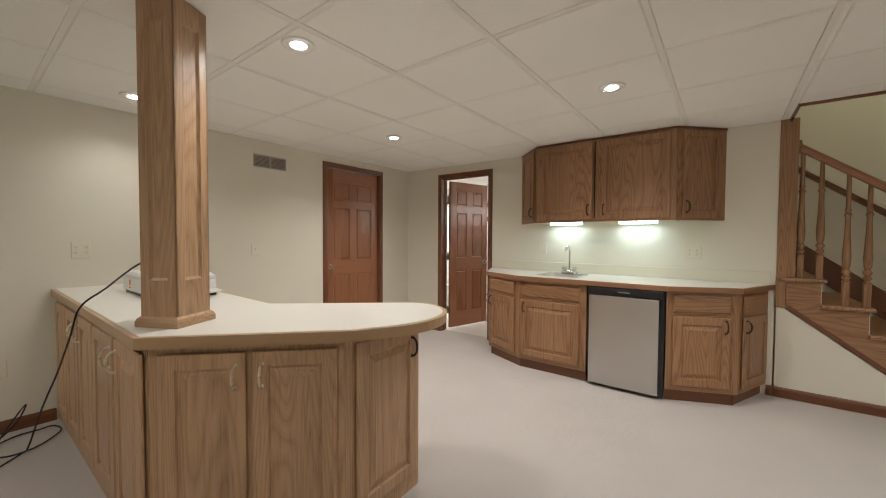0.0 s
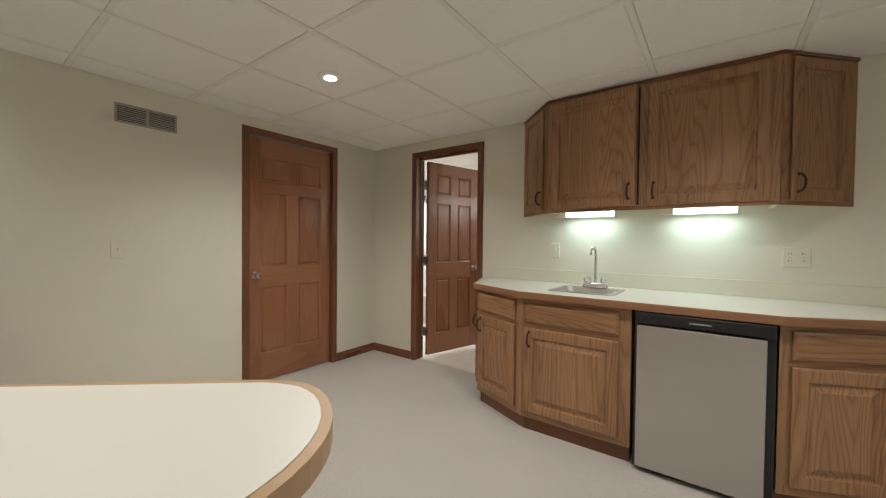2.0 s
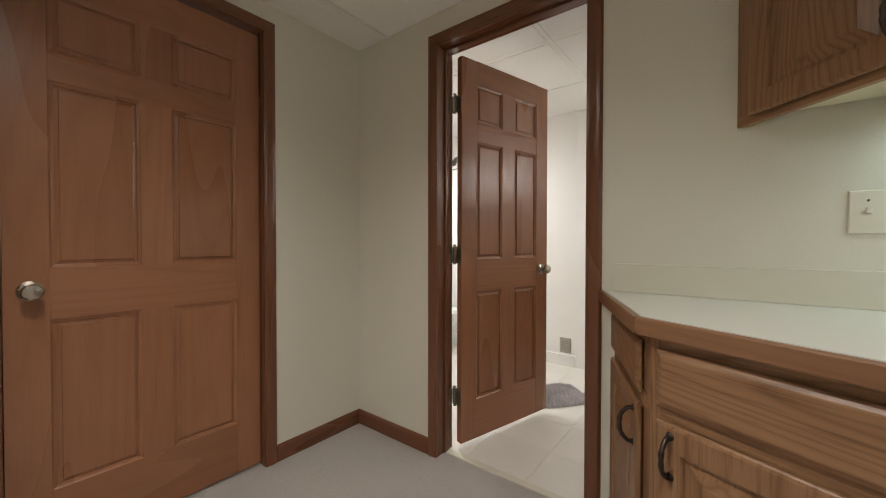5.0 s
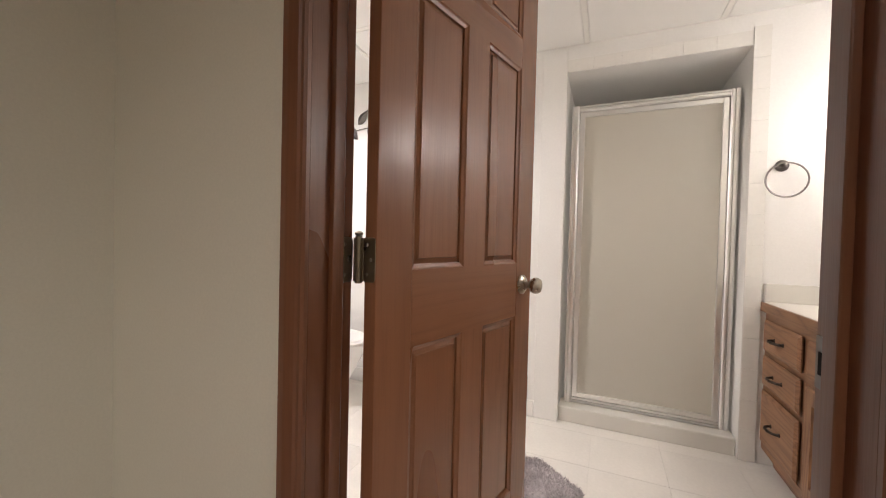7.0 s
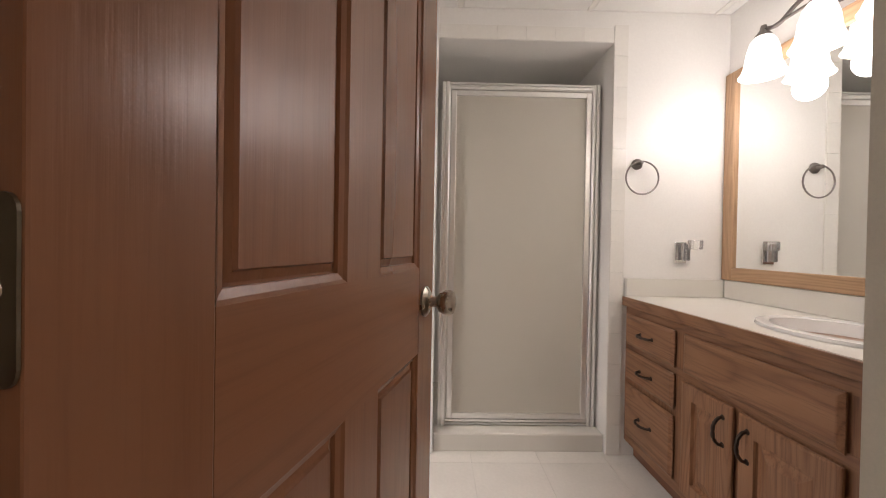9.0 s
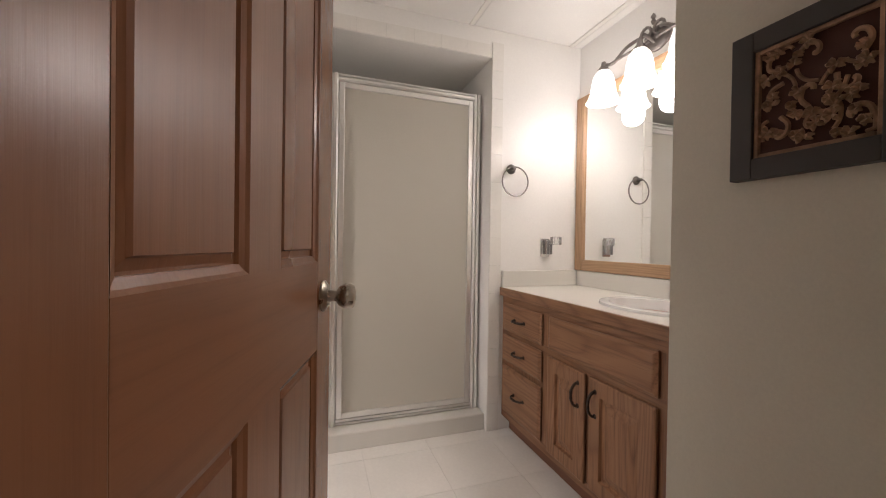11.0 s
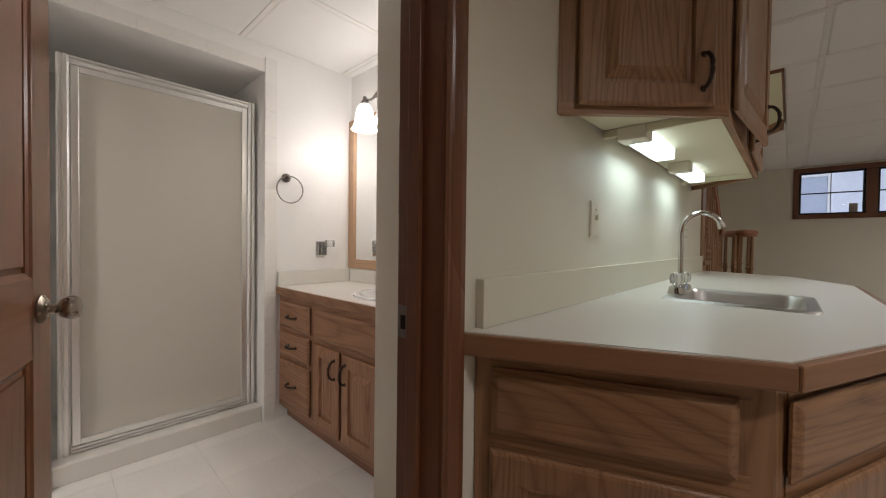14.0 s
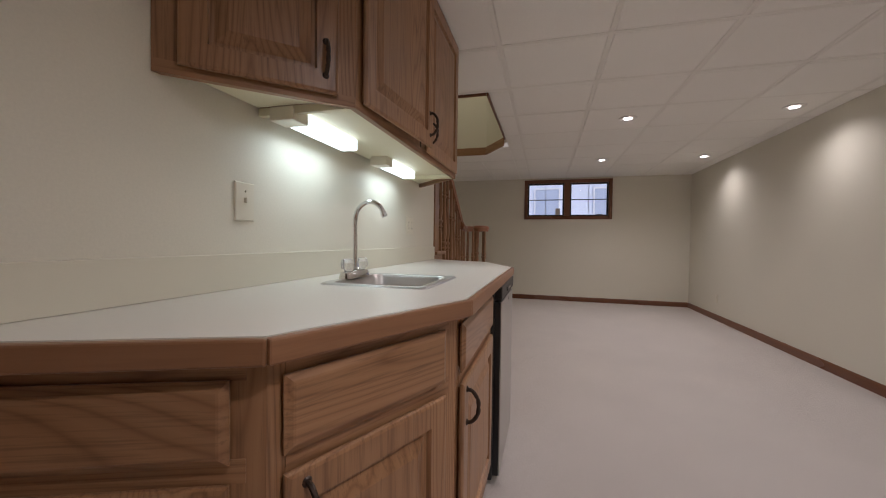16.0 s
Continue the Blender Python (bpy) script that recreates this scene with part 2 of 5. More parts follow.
def box(bm, x0, x1, y0, y1, z0, z1, bevel=0.0, m=None, mat=0):
    vs = [bm.verts.new((x, y, z)) for z in (z0, z1) for x, y in ((x0, y0), (x1, y0), (x1, y1), (x0, y1))]
    fs = [bm.faces.new([vs[i] for i in q]) for q in ((3, 2, 1, 0), (4, 5, 6, 7), (0, 1, 5, 4), (1, 2, 6, 5), (2, 3, 7, 6), (3, 0, 4, 7))]
    for f in fs:
        f.material_index = mat
    if bevel:
        es = list({e for f in fs for e in f.edges})
        made = bmesh.ops.bevel(bm, geom=es, offset=bevel, segments=2, profile=0.5, affect="EDGES")
        vs = list({v for f in made["faces"] for v in f.verts} | {v for v in vs if v.is_valid})
    if m is not None:
        bmesh.ops.transform(bm, matrix=m, verts=vs)
    return bm


def B(*a, **k):
    return box(bmesh.new(), *a, **k)


def prism(bm, pts, z0, z1, bevel=0.0):
    lo = [bm.verts.new((x, y, z0)) for x, y in pts]
    hi = [bm.verts.new((x, y, z1)) for x, y in pts]
    n = len(pts)
    top = bm.faces.new(hi)
    bm.faces.new(lo[::-1])
    for i in range(n):
        bm.faces.new((lo[i], lo[(i + 1) % n], hi[(i + 1) % n], hi[i]))
    if bevel:
        bmesh.ops.bevel(bm, geom=list(top.edges), offset=bevel, segments=2, profile=0.5, affect="EDGES")
    return bm


def lathe(bm, profile, seg=20, m=None):
    rows = []
    for r, z in profile:
        rows.append([bm.verts.new((r * math.cos(2 * math.pi * i / seg), r * math.sin(2 * math.pi * i / seg), z)) for i in range(seg)])
    for a, b in zip(rows, rows[1:]):
        for i in range(seg):
            bm.faces.new((a[i], a[(i + 1) % seg], b[(i + 1) % seg], b[i]))
    bm.faces.new(rows[0][::-1])
    bm.faces.new(rows[-1])
    if m is not None:
        bmesh.ops.transform(bm, matrix=m, verts=[v for r in rows for v in r])
    return bm


def tube(bm, pts, radius, seg=8, closed=False):
    pts = [Vector(p) for p in pts]
    rad = radius if isinstance(radius, (list, tuple)) else [radius] * len(pts)
    rows, n, ref = [], len(pts), None
    for i, p in enumerate(pts):
        d = (pts[(i + 1) % n] - pts[i - 1]) if closed else (pts[min(i + 1, n - 1)] - pts[max(i - 1, 0)])
        d.normalize()
        if ref is None:
            ref = d.orthogonal().normalized()
        ref = (ref - d * ref.dot(d)).normalized()
        side = d.cross(ref)
        rows.append([bm.verts.new(p + rad[i] * (math.cos(a) * ref + math.sin(a) * side)) for a in (2 * math.pi * k / seg for k in range(seg))])
    for a, b in list(zip(rows, rows[1:])) + ([(rows[-1], rows[0])] if closed else []):
        for i in range(seg):
            bm.faces.new((a[i], a[(i + 1) % seg], b[(i + 1) % seg], b[i]))
    if not closed:
        bm.faces.new(rows[0][::-1])
        bm.faces.new(rows[-1])
    return bm


def spline(pts, n=8):
    """Points of a smooth curve through pts."""
    p = [Vector(q) for q in pts]
    p = [2 * p[0] - p[1], *p, 2 * p[-1] - p[-2]]
    out = []
    for a, b, c, d in zip(p, p[1:], p[2:], p[3:]):
        for k in range(n):
            t = k / n
            out.append(0.5 * (2 * b + (c - a) * t + (2 * a - 5 * b + 4 * c - d) * t * t + (3 * b - a - 3 * c + d) * t**3))
    return out + [p[-2]]


def rings(bm, x0, x1, z0, z1, steps, fill=True, sign=1):
    """A face towards -y (or +y) built of nested rectangles: steps of (inset, y)."""
    last = None
    for d, y in steps:
        row = [bm.verts.new((x, y, z)) for x, z in ((x0 + d, z0 + d), (x1 - d, z0 + d), (x1 - d, z1 - d), (x0 + d, z1 - d))]
        if last:
            for i in range(4):
                q = (last[i], last[(i + 1) % 4], row[(i + 1) % 4], row[i])
                bm.faces.new(q if sign > 0 else q[::-1])
        last = row
    if fill:
        bm.faces.new(last if sign > 0 else last[::-1])
    return bm


def raised_door_bm(x0, x1, z0, z1, t=0.02):
    s = min(0.058, 0.24 * (x1 - x0))
    return rings(bmesh.new(), x0, x1, z0, z1, [(0.014, 0), (0.01, -0.007), (0, -0.0085), (0, -t + 0.005), (0.003, -t + 0.002), (0.009, -t), (s, -t), (s + 0.004, -t + 0.011), (s + 0.014, -t + 0.0118), (s + 0.042, -t + 0.0015), (s + 0.044, -t + 0.0005)])


def drawer_front_bm(x0, x1, z0, z1, t=0.02):
    return rings(bmesh.new(), x0, x1, z0, z1, [(0.014, 0), (0.01, -0.006), (0, -0.0075), (0, -t + 0.008), (0.004, -t + 0.006), (0.012, -t + 0.001), (0.016, -t)])


def pull_bm(length=0.1):
    h = length / 2
    bm = tube(bmesh.new(), spline([(0, 0.004, -h), (0, -0.014, -h * 0.93), (0, -0.029, -h * 0.5), (0, -0.032, 0), (0, -0.029, h * 0.5), (0, -0.014, h * 0.93), (0, 0.004, h)], 4),
              [0.0045 + 0.002 * (abs(math.sin(i * 0.26 * 3)) if 6 < i < 18 else 0.4) for i in range(25)], 8)
    for s in (-h, h):
        lathe(bm, [(0.009, -0.006), (0.0095, 0), (0.006, 0.004)], 10, pose(0, 0, s, 90))
    return bm


def pull(parent, x, z, t=0.02, across=False, mat=None, length=0.09):
    return part("handle", pull_bm(length), mat or BRONZE, parent, "", pose(x, -t, z, 0, 90 if across else 0, 0), True)


def face_pose(p, q, z=0.0):
    """Stands on p with x towards q; the front looks to -y of that."""
    return pose(p[0], p[1], z, 0, 0, math.degrees(math.atan2(q[1] - p[1], q[0] - p[0])))


def extrude_profile(bm, profile, a, b, out, mitre=(0.0, 0.0)):
    """A moulding from a to b; profile of (depth along out, height)."""
    a, b, out = Vector(a), Vector(b), Vector(out).normalized()
    d = (b - a).normalized()
    rows = []
    for end, s, mt in ((a, -1, mitre[0]), (b, 1, mitre[1])):
        rows.append([bm.verts.new(end + out * u + Vector((0, 0, h)) + d * (s * mt * u)) for u, h in profile])
    n = len(profile)
    for i in range(n):
        bm.faces.new((rows[0][i], rows[0][(i + 1) % n], rows[1][(i + 1) % n], rows[1][i]))
    bm.faces.new(rows[0][::-1])
    bm.faces.new(rows[1])
    return bm


BASE_PROFILE = [(0, 0), (0.014, 0), (0.014, 0.055), (0.011, 0.068), (0.006, 0.078), (0, 0.08)]


def baseboard(p, q, out, mitre=(0, 0), mat=None, label="brown stained wooden baseboard"):
    """Along the wall's foot from p to q; local x runs along it for the grain."""
    L = math.dist(p, q)
    ang = math.atan2(q[1] - p[1], q[0] - p[0])
    side = 1 if (-math.sin(ang) * out[0] + math.cos(ang) * out[1]) > 0 else -1
    ob = structure("baseboard", extrude_profile(bmesh.new(), BASE_PROFILE, (0, 0, 0), (L, 0, 0), (0, side, 0), mitre), mat or TRIM_X, label, "baseboard")
    ob.matrix_basis = pose(p[0], p[1], 0, 0, 0, math.degrees(ang))
    return ob


CASING = [(0.0, 0.0), (0.0, 0.009), (0.005, 0.013), (0.011, 0.0125), (0.016, 0.015), (0.036, 0.018), (0.049, 0.017), (0.054, 0.012), (0.057, 0.008), (0.057, 0.0)]


def casing_side(H, flip):
    """Upright casing: inner edge at x = 0, body towards +x (or -x), front to -y."""
    bm = bmesh.new()
    s = -1 if flip else 1
    lo = [bm.verts.new((s * u, -d, 0)) for u, d in CASING]
    hi = [bm.verts.new((s * u, -d, H + u)) for u, d in CASING]
    n = len(CASING)
    for i in range(n):
        bm.faces.new((lo[i], lo[(i + 1) % n], hi[(i + 1) % n], hi[i]))
    bm.faces.new(lo[::-1]), bm.faces.new(hi)
    return bm


def casing_head(W, H):
    bm = bmesh.new()
    lo = [bm.verts.new((-u, -d, H + u)) for u, d in CASING]
    hi = [bm.verts.new((W + u, -d, H + u)) for u, d in CASING]
    n = len(CASING)
    for i in range(n):
        bm.faces.new((lo[i], lo[(i + 1) % n], hi[(i + 1) % n], hi[i]))
    bm.faces.new(lo[::-1]), bm.faces.new(hi)
    return bm


def knob_bm(s=1):
    """Door knob standing out to -y (or +y) of its origin."""
    return lathe(bmesh.new(), [(0.031, 0), (0.032, 0.004), (0.024, 0.01), (0.012, 0.013), (0.011, 0.028), (0.02, 0.034), (0.026, 0.045), (0.0265, 0.055), (0.022, 0.063), (0.012, 0.066)], 24, pose(0, 0, 0, 90 * s))


def hinge_leaf_bm():
    """A rounded plate, 90 by 38 mm, lying in its own x-y plane."""
    bm = bmesh.new()
    pts = []
    for cx, cy, a0 in ((0.036, 0.01, 0), (-0.036, 0.01, 90), (-0.036, -0.01, 180), (0.036, -0.01, 270)):
        for k in range(5):
            a = radians(a0 + 22.5 * k)
            pts.append((cx + 0.009 * math.cos(a), cy + 0.009 * math.sin(a)))
    return prism(bm, pts, 0.0, 0.0016)


def hinge_bm():
    bm = lathe(bmesh.new(), [(0.007, -0.048), (0.007, 0.048)], 12)
    box(bm, -0.0012, 0.0012, -0.014, 0.0155, -0.044, 0.044)
    lathe(bm, [(0.004, 0.048), (0.008, 0.05), (0.009, 0.054), (0.003, 0.058)], 10)
    for z in (-0.02, 0.0, 0.02):
        lathe(bm, [(0.0078, z - 0.0015), (0.0078, z + 0.0015)], 10)
    return bm


def six_panel_leaf(parent, w, h, t, knob_x, hinge_x, lift=0.012):
    """A stained six-panel leaf: x from 0 to w, y from -t to 0."""
    st, mu = 0.105, 0.1
    pw = (w - 2 * st - mu) / 2
    zs = [lift, 0.24, 0.815, 0.986, 1.61, 1.705, 1.91, h]
    for x0, x1 in ((0, st), (w - st, w)):
        part("stile", B(x0, x1, -t, 0, lift, h, bevel=0.002), STAIN, parent)
    for z0, z1 in ((zs[0], zs[1]), (zs[2], zs[3]), (zs[4], zs[5]), (zs[6], zs[7])):
        part("rail", B(st, w - st, -t + 0.0004, -0.0004, z0, z1), STAIN_X, parent)
    for z0, z1 in ((zs[1], zs[2]), (zs[3], zs[4]), (zs[5], zs[6])):
        part("mullion", B(st + pw, st + pw + mu, -t + 0.0004, -0.0004, z0, z1), STAIN, parent)
        for x0 in (st, st + pw + mu):
            bm = rings(bmesh.new(), x0, x0 + pw, z0, z1, [(0, -t + 0.0005), (0.004, -t + 0.004), (0.012, -t + 0.007), (0.012, -t + 0.0125), (0.015, -t + 0.0125), (0.024, -t + 0.0095), (0.026, -t + 0.0055)])
            rings(bm, x0, x0 + pw, z0, z1, [(0, -0.0005), (0.004, -0.004), (0.012, -0.007), (0.014, -0.012), (0.02, -0.012), (0.05, -0.005)], True, -1)
            part("panel", bm, STAIN, parent)
    part("knob", knob_bm(1), NICKEL, parent, "round aged nickel knob", pose(knob_x, -t, 0.915), True)
    part("knob", knob_bm(-1), NICKEL, parent, "round aged nickel knob", pose(knob_x, 0, 0.915), True)
    if hinge_x is not None:
        for z in (0.27, 1.01, 1.79):
            part("hinge", hinge_bm(), BRASS, parent, "dull brass hinge", pose(hinge_x, 0.006, z), True)
            hl = part("hinge_leaf", hinge_leaf_bm(), BRASS, parent, "", pose(-0.0005, -0.015, z, 0, -90, 0))
            for a, b in ((0.03, 0.006), (0, -0.006), (-0.03, 0.006)):
                part("screw", lathe(bmesh.new(), [(0.0042, 0.0012), (0.003, 0.0026)], 10, pose(a, b, 0.0)), NICKEL, hl)


def turned_baluster_bm(h):
    bm = B(-0.019, 0.019, -0.019, 0.019, 0, 0.17, bevel=0.003)
    prof = [(0.017, 0.17), (0.02, 0.185), (0.013, 0.19), (0.013, 0.2), (0.02, 0.207), (0.02, 0.217), (0.014, 0.225), (0.014, 0.24), (0.021, 0.25), (0.021, 0.262), (0.013, 0.275), (0.018, 0.3), (0.021, 0.36), (0.019, 0.42),
            (0.014, 0.55), (0.012, 0.66), (0.017, 0.67), (0.017, 0.685), (0.012, 0.69), (0.012, 0.7), (0.016, 0.71), (0.012, 0.725), (0.0105, h)]
    return lathe(bm, [(r * 1.22, z) for r, z in prof], 14)

# ---- structure ----
W0, W1 = 0.602, 1.321        # bath door opening
V0, V1 = -1.379, -0.572     # closed door opening
FAR_X, RIGHT_Y, BACK_Y = 8.146, -3.17, -5.6
structure("floor", B(-0.2, FAR_X + 0.1, BACK_Y - 0.1, 0.06, -0.1, 0), CARPET, "cream short-pile wall-to-wall carpet", "floor")
structure("floor", B(4.0, FAR_X + 0.1, 0.06, 1.1, -0.1, 0), CARPET, "cream short-pile wall-to-wall carpet", "floor")
bm = B(-0.12, W0 - 0.018, 0, 0.12, 0, 2.35)
box(bm, W1 + 0.018, 3.98, 0, 0.12, 0, 2.35)
box(bm, W0 - 0.018, W1 + 0.018, 0, 0.12, 2.064, 2.35)
structure("wall_north", bm, WALL, "cream painted wall behind the wet bar", "wall")
bm = B(-0.12, 0, V1 + 0.018, 0, 0, 2.35)
box(bm, -0.12, 0, BACK_Y, V0 - 0.018, 0, 2.35)
box(bm, -0.12, 0, V0 - 0.018, V1 + 0.018, 2.086, 2.35)
structure("wall_west", bm, WALL, "cream painted wall with a closed door", "wall")
structure("wall_closet", B(-0.9, -0.8, V0 - 0.5, V1 + 0.4, 0, 2.35), WALL, "cream wall behind the closed door", "wall")
structure("wall_east", B(FAR_X, FAR_X + 0.2, RIGHT_Y, -1.968 + 0.06, 0, 2.35), WALL, "cream far wall with a high window", "wall")
structure("wall_east", B(FAR_X, FAR_X + 0.2, -0.477 - 0.06, 1.1, 0, 2.35), WALL, "cream far wall with a high window", "wall")
structure("wall_east", B(FAR_X, FAR_X + 0.2, -1.908, -0.537, 0, 1.464 + 0.06), WALL, "cream far wall with a high window", "wall")
structure("wall_east", B(FAR_X, FAR_X + 0.2, -1.908, -0.537, 2.174 - 0.06, 2.35), WALL, "cream far wall with a high window", "wall")
structure("wall_south", B(4.25, FAR_X, RIGHT_Y - 0.12, RIGHT_Y, 0, 2.35), WALL, "cream painted side wall", "wall")
structure("wall_return", B(4.25, 4.37, BACK_Y, RIGHT_Y - 0.12, 0, 2.35), WALL, "cream painted wall", "wall")
structure("wall_back", B(-0.12, 4.37, BACK_Y - 0.12, BACK_Y, 0, 2.35), WALL, "cream painted wall", "wall")
structure("wall_stair", B(2.4, FAR_X, 1.0, 1.12, 0, 4.3), WALL, "cream stairwell wall", "wall")
structure("wall_stair_end", B(2.38, 2.5, 0.12, 1.0, 0, 4.3), WALL, "cream stairwell end wall", "wall")
structure("wall_stair_upper", B(2.5, 4.04, -0.02, 0.12, 2.352, 4.3), WALL, "cream upper stairwell wall", "wall")
structure("wall_stair_upper", B(3.92, 4.04, -0.4, -0.02, 2.29, 4.3), WALL, "cream upper stairwell wall", "wall")
structure("wall_stair_upper", B(4.04, 5.36, -0.52, -0.4, 2.29, 4.3), WALL, "cream upper stairwell wall", "wall")
HOLE = [(5.34, -0.4), (5.73, -0.14), (5.73, 1.0)]
structure("wall_stair_upper", prism(bmesh.new(), HOLE + [(5.85, 1.0), (5.85, -0.2), (5.4, -0.5)], 2.21, 4.3), WALL, "cream angled stairwell wall", "wall")
structure("ceiling_stair", B(2.4, 5.9, -0.55, 1.1, 4.3, 4.4), WALL, "cream stairwell ceiling", "ceiling")
for a, b in zip(HOLE, HOLE[1:]):
    ob = structure("trim", B(0, math.dist(a, b), -0.0, 0.02, 2.118, 2.209, bevel=0.003), OAK_X, "oak trim band round the stair opening", "trim")
    ob.matrix_basis = face_pose(a, b)
structure("trim", B(4.04, 5.34, -0.412, -0.398, 2.184, 2.23, bevel=0.002), TRIM_X, "thin brown trim along the stair opening", "trim")
structure("trim", B(4.03, 4.042, -0.398, -0.0, 2.184, 2.23, bevel=0.002), TRIM_X, "thin brown trim along the stair opening", "trim")

GX, GY = [0.24 + 0.625 * k for k in range(-1, 14)], [1.265 - 0.615 * k for k in range(-1, 13)]


def tiled_ceiling(name, rects, gx, gy, tile, grid, label):
    """Lay-in tiles over the rectangles, with the metal grid between them."""
    bm = bmesh.new()
    for x0, x1, y0, y1 in rects:
        xs = [x0] + [g for g in gx if x0 + 0.02 < g < x1 - 0.02] + [x1]
        ys = [y0] + sorted(g for g in gy if y0 + 0.02 < g < y1 - 0.02) + [y1]
        for a, b in zip(xs, xs[1:]):
            for c, d in zip(ys, ys[1:]):
                u0, u1 = (a + 0.012 if a != x0 else a), (b - 0.012 if b != x1 else b)
                v0, v1 = (c + 0.012 if c != y0 else c), (d - 0.012 if d != y1 else d)
                sag = random.uniform(-0.0015, 0.0015)
                rows = [[bm.verts.new(p) for p in ((u0 + e, v0 + e, z), (u1 - e, v0 + e, z), (u1 - e, v1 - e, z), (u0 + e, v1 - e, z))] for e, z in ((0, CEIL + 0.012), (0.001, CEIL + 0.006), (0.008, CEIL + 0.001 + sag))]
                for r, s in zip(rows, rows[1:]):
                    for i in range(4):
                        bm.faces.new((r[i], r[(i + 1) % 4], s[(i + 1) % 4], s[i]))
                bm.faces.new(rows[-1])
        for g in xs[1:-1]:
            box(bm, g - 0.012, g + 0.012, y0, y1, CEIL + 0.002, CEIL + 0.02, mat=1)
        for g in ys[1:-1]:
            box(bm, x0, x1, g - 0.012, g + 0.012, CEIL + 0.0035, CEIL + 0.02, mat=1)
        box(bm, x0, x1, y0, y1, CEIL + 0.012, CEIL + 0.08)
    return structure(name, bm, [tile, grid], label, "ceiling")


tiled_ceiling("ceiling", [(0, 4.03, BACK_Y, 0), (4.03, FAR_X, BACK_Y, -0.412), (5.74, FAR_X, -0.412, 1.0)], GX, GY, TILE_C, GRID_C, "white suspended ceiling of square lay-in tiles")

# baseboards of the large room
baseboard((0, 0), (W0 - 0.057, 0), (0, -1))
baseboard((0, V1 + 0.057), (0, 0), (1, 0), (0, -1))
baseboard((0, -3.53), (0, V0 - 0.057), (1, 0))
baseboard((0, BACK_Y), (0, -3.57), (1, 0))
baseboard((3.93, 0), (4.75, 0), (0, -1))
baseboard((4.25, RIGHT_Y), (FAR_X, RIGHT_Y), (0, 1), (0, -1))
baseboard((FAR_X, RIGHT_Y), (FAR_X, 1.0), (-1, 0), (-1, 0))
baseboard((5.3, 1.0), (FAR_X, 1.0), (0, -1))


def door_frame(name, m, w, H, depth, label):
    """Jambs, stops and casing round an opening: x from 0 to w, wall front at y = 0, wall back at y = depth."""
    root = thing(name, label, "door frame", m, kind="structure")
    for x0, x1 in ((-0.018, 0), (w, w + 0.018)):
        part("jamb", B(x0, x1, 0.0005, depth - 0.0005, 0, H), TRIM, root)
    part("head_jamb", B(-0.018, w + 0.018, 0.0005, depth - 0.0005, H, H + 0.018), TRIM_X, root)
    for s, d in ((1, 0), (-1, depth)):
        rot = pose(0, 0, 0) if s > 0 else pose(w, depth, 0, 0, 0, 180)
        back = 0.0 if s > 0 else 0.012
        part("casing", casing_side(H + back, True), TRIM, root, "", rot @ pose(-back, 0, 0))
        part("casing", casing_side(H + back, False), TRIM, root, "", rot @ pose(w + back, 0, 0))
        part("head_casing", casing_head(w + 2 * back, H + back), TRIM_X, root, "", rot @ pose(-back, 0, 0))
    return root


# bath door: opened inwards
fr = door_frame("door_frame_1", pose(W0, 0, 0), W1 - W0, 2.046, 0.12, "brown stained wooden casing of the bathroom doorway")
for x0, x1 in ((0.0, 0.011), (W1 - W0 - 0.011, W1 - W0)):
    part("stop", B(x0, x1, 0.05, 0.082, 0, 2.046, bevel=0.002), TRIM, fr)
part("stop", B(0.011, W1 - W0 - 0.011, 0.05, 0.082, 2.035, 2.046), TRIM_X, fr)
bm = B(W1 - W0 - 0.0025, W1 - W0 - 0.0002, 0.084, 0.116, 0.88, 0.945, bevel=0.0008)
part("strike_plate", bm, PEWTER, fr, "dark metal strike plate")
part("latch_hole", B(W1 - W0 - 0.0035, W1 - W0 - 0.002, 0.093, 0.107, 0.898, 0.926), DARK, fr)
for z in (0.27, 1.01, 1.79):
    hl = part("hinge_leaf", hinge_leaf_bm(), BRASS, fr, "", pose(0.0003, 0.102, z, 0, 90, 0))
    for a, b in ((0.03, -0.006), (0, 0.006), (-0.03, -0.006)):
        part("screw", lathe(bmesh.new(), [(0.0042, 0.0012), (0.003, 0.0026)], 10, pose(a, b, 0.0)), NICKEL, hl)
d1 = thing("door_1", "brown stained six-panel wooden door standing half open", "door", pose(0.626, 0.131, 0, 0, 0, 75.2), kind="structure")
six_panel_leaf(d1, 0.70, 2.03, 0.035, 0.635, -0.011, 0.032)
structure("threshold", prism(bmesh.new(), [(W0, 0.055), (W1, 0.055), (W1, 0.09), (W0, 0.09)], 0, 0.006, 0.003), PLATE, "thin pale carpet edge in the doorway", "threshold")

# closed door, seen from the room
door_frame("door_frame_2", pose(0, V0, 0, 0, 0, 90), V1 - V0, 2.068, 0.12, "brown stained wooden casing of the closed door")
d2 = thing("door_2", "closed brown stained six-panel wooden door", "door", pose(-0.066, V0 + 0.004, 0, 0, 0, 90), kind="structure")
six_panel_leaf(d2, V1 - V0 - 0.008, 2.054, 0.035, 0.06, None, 0.014)
for a, b in ((0.0, 0.011), (V1 - V0 - 0.011, V1 - V0)):
    part("stop", B(a, b, 0.068, 0.09, 0, 2.068), TRIM, bpy.data.objects["door_frame_2"])

# ---- bar along the wall ----
TOP = 0.90


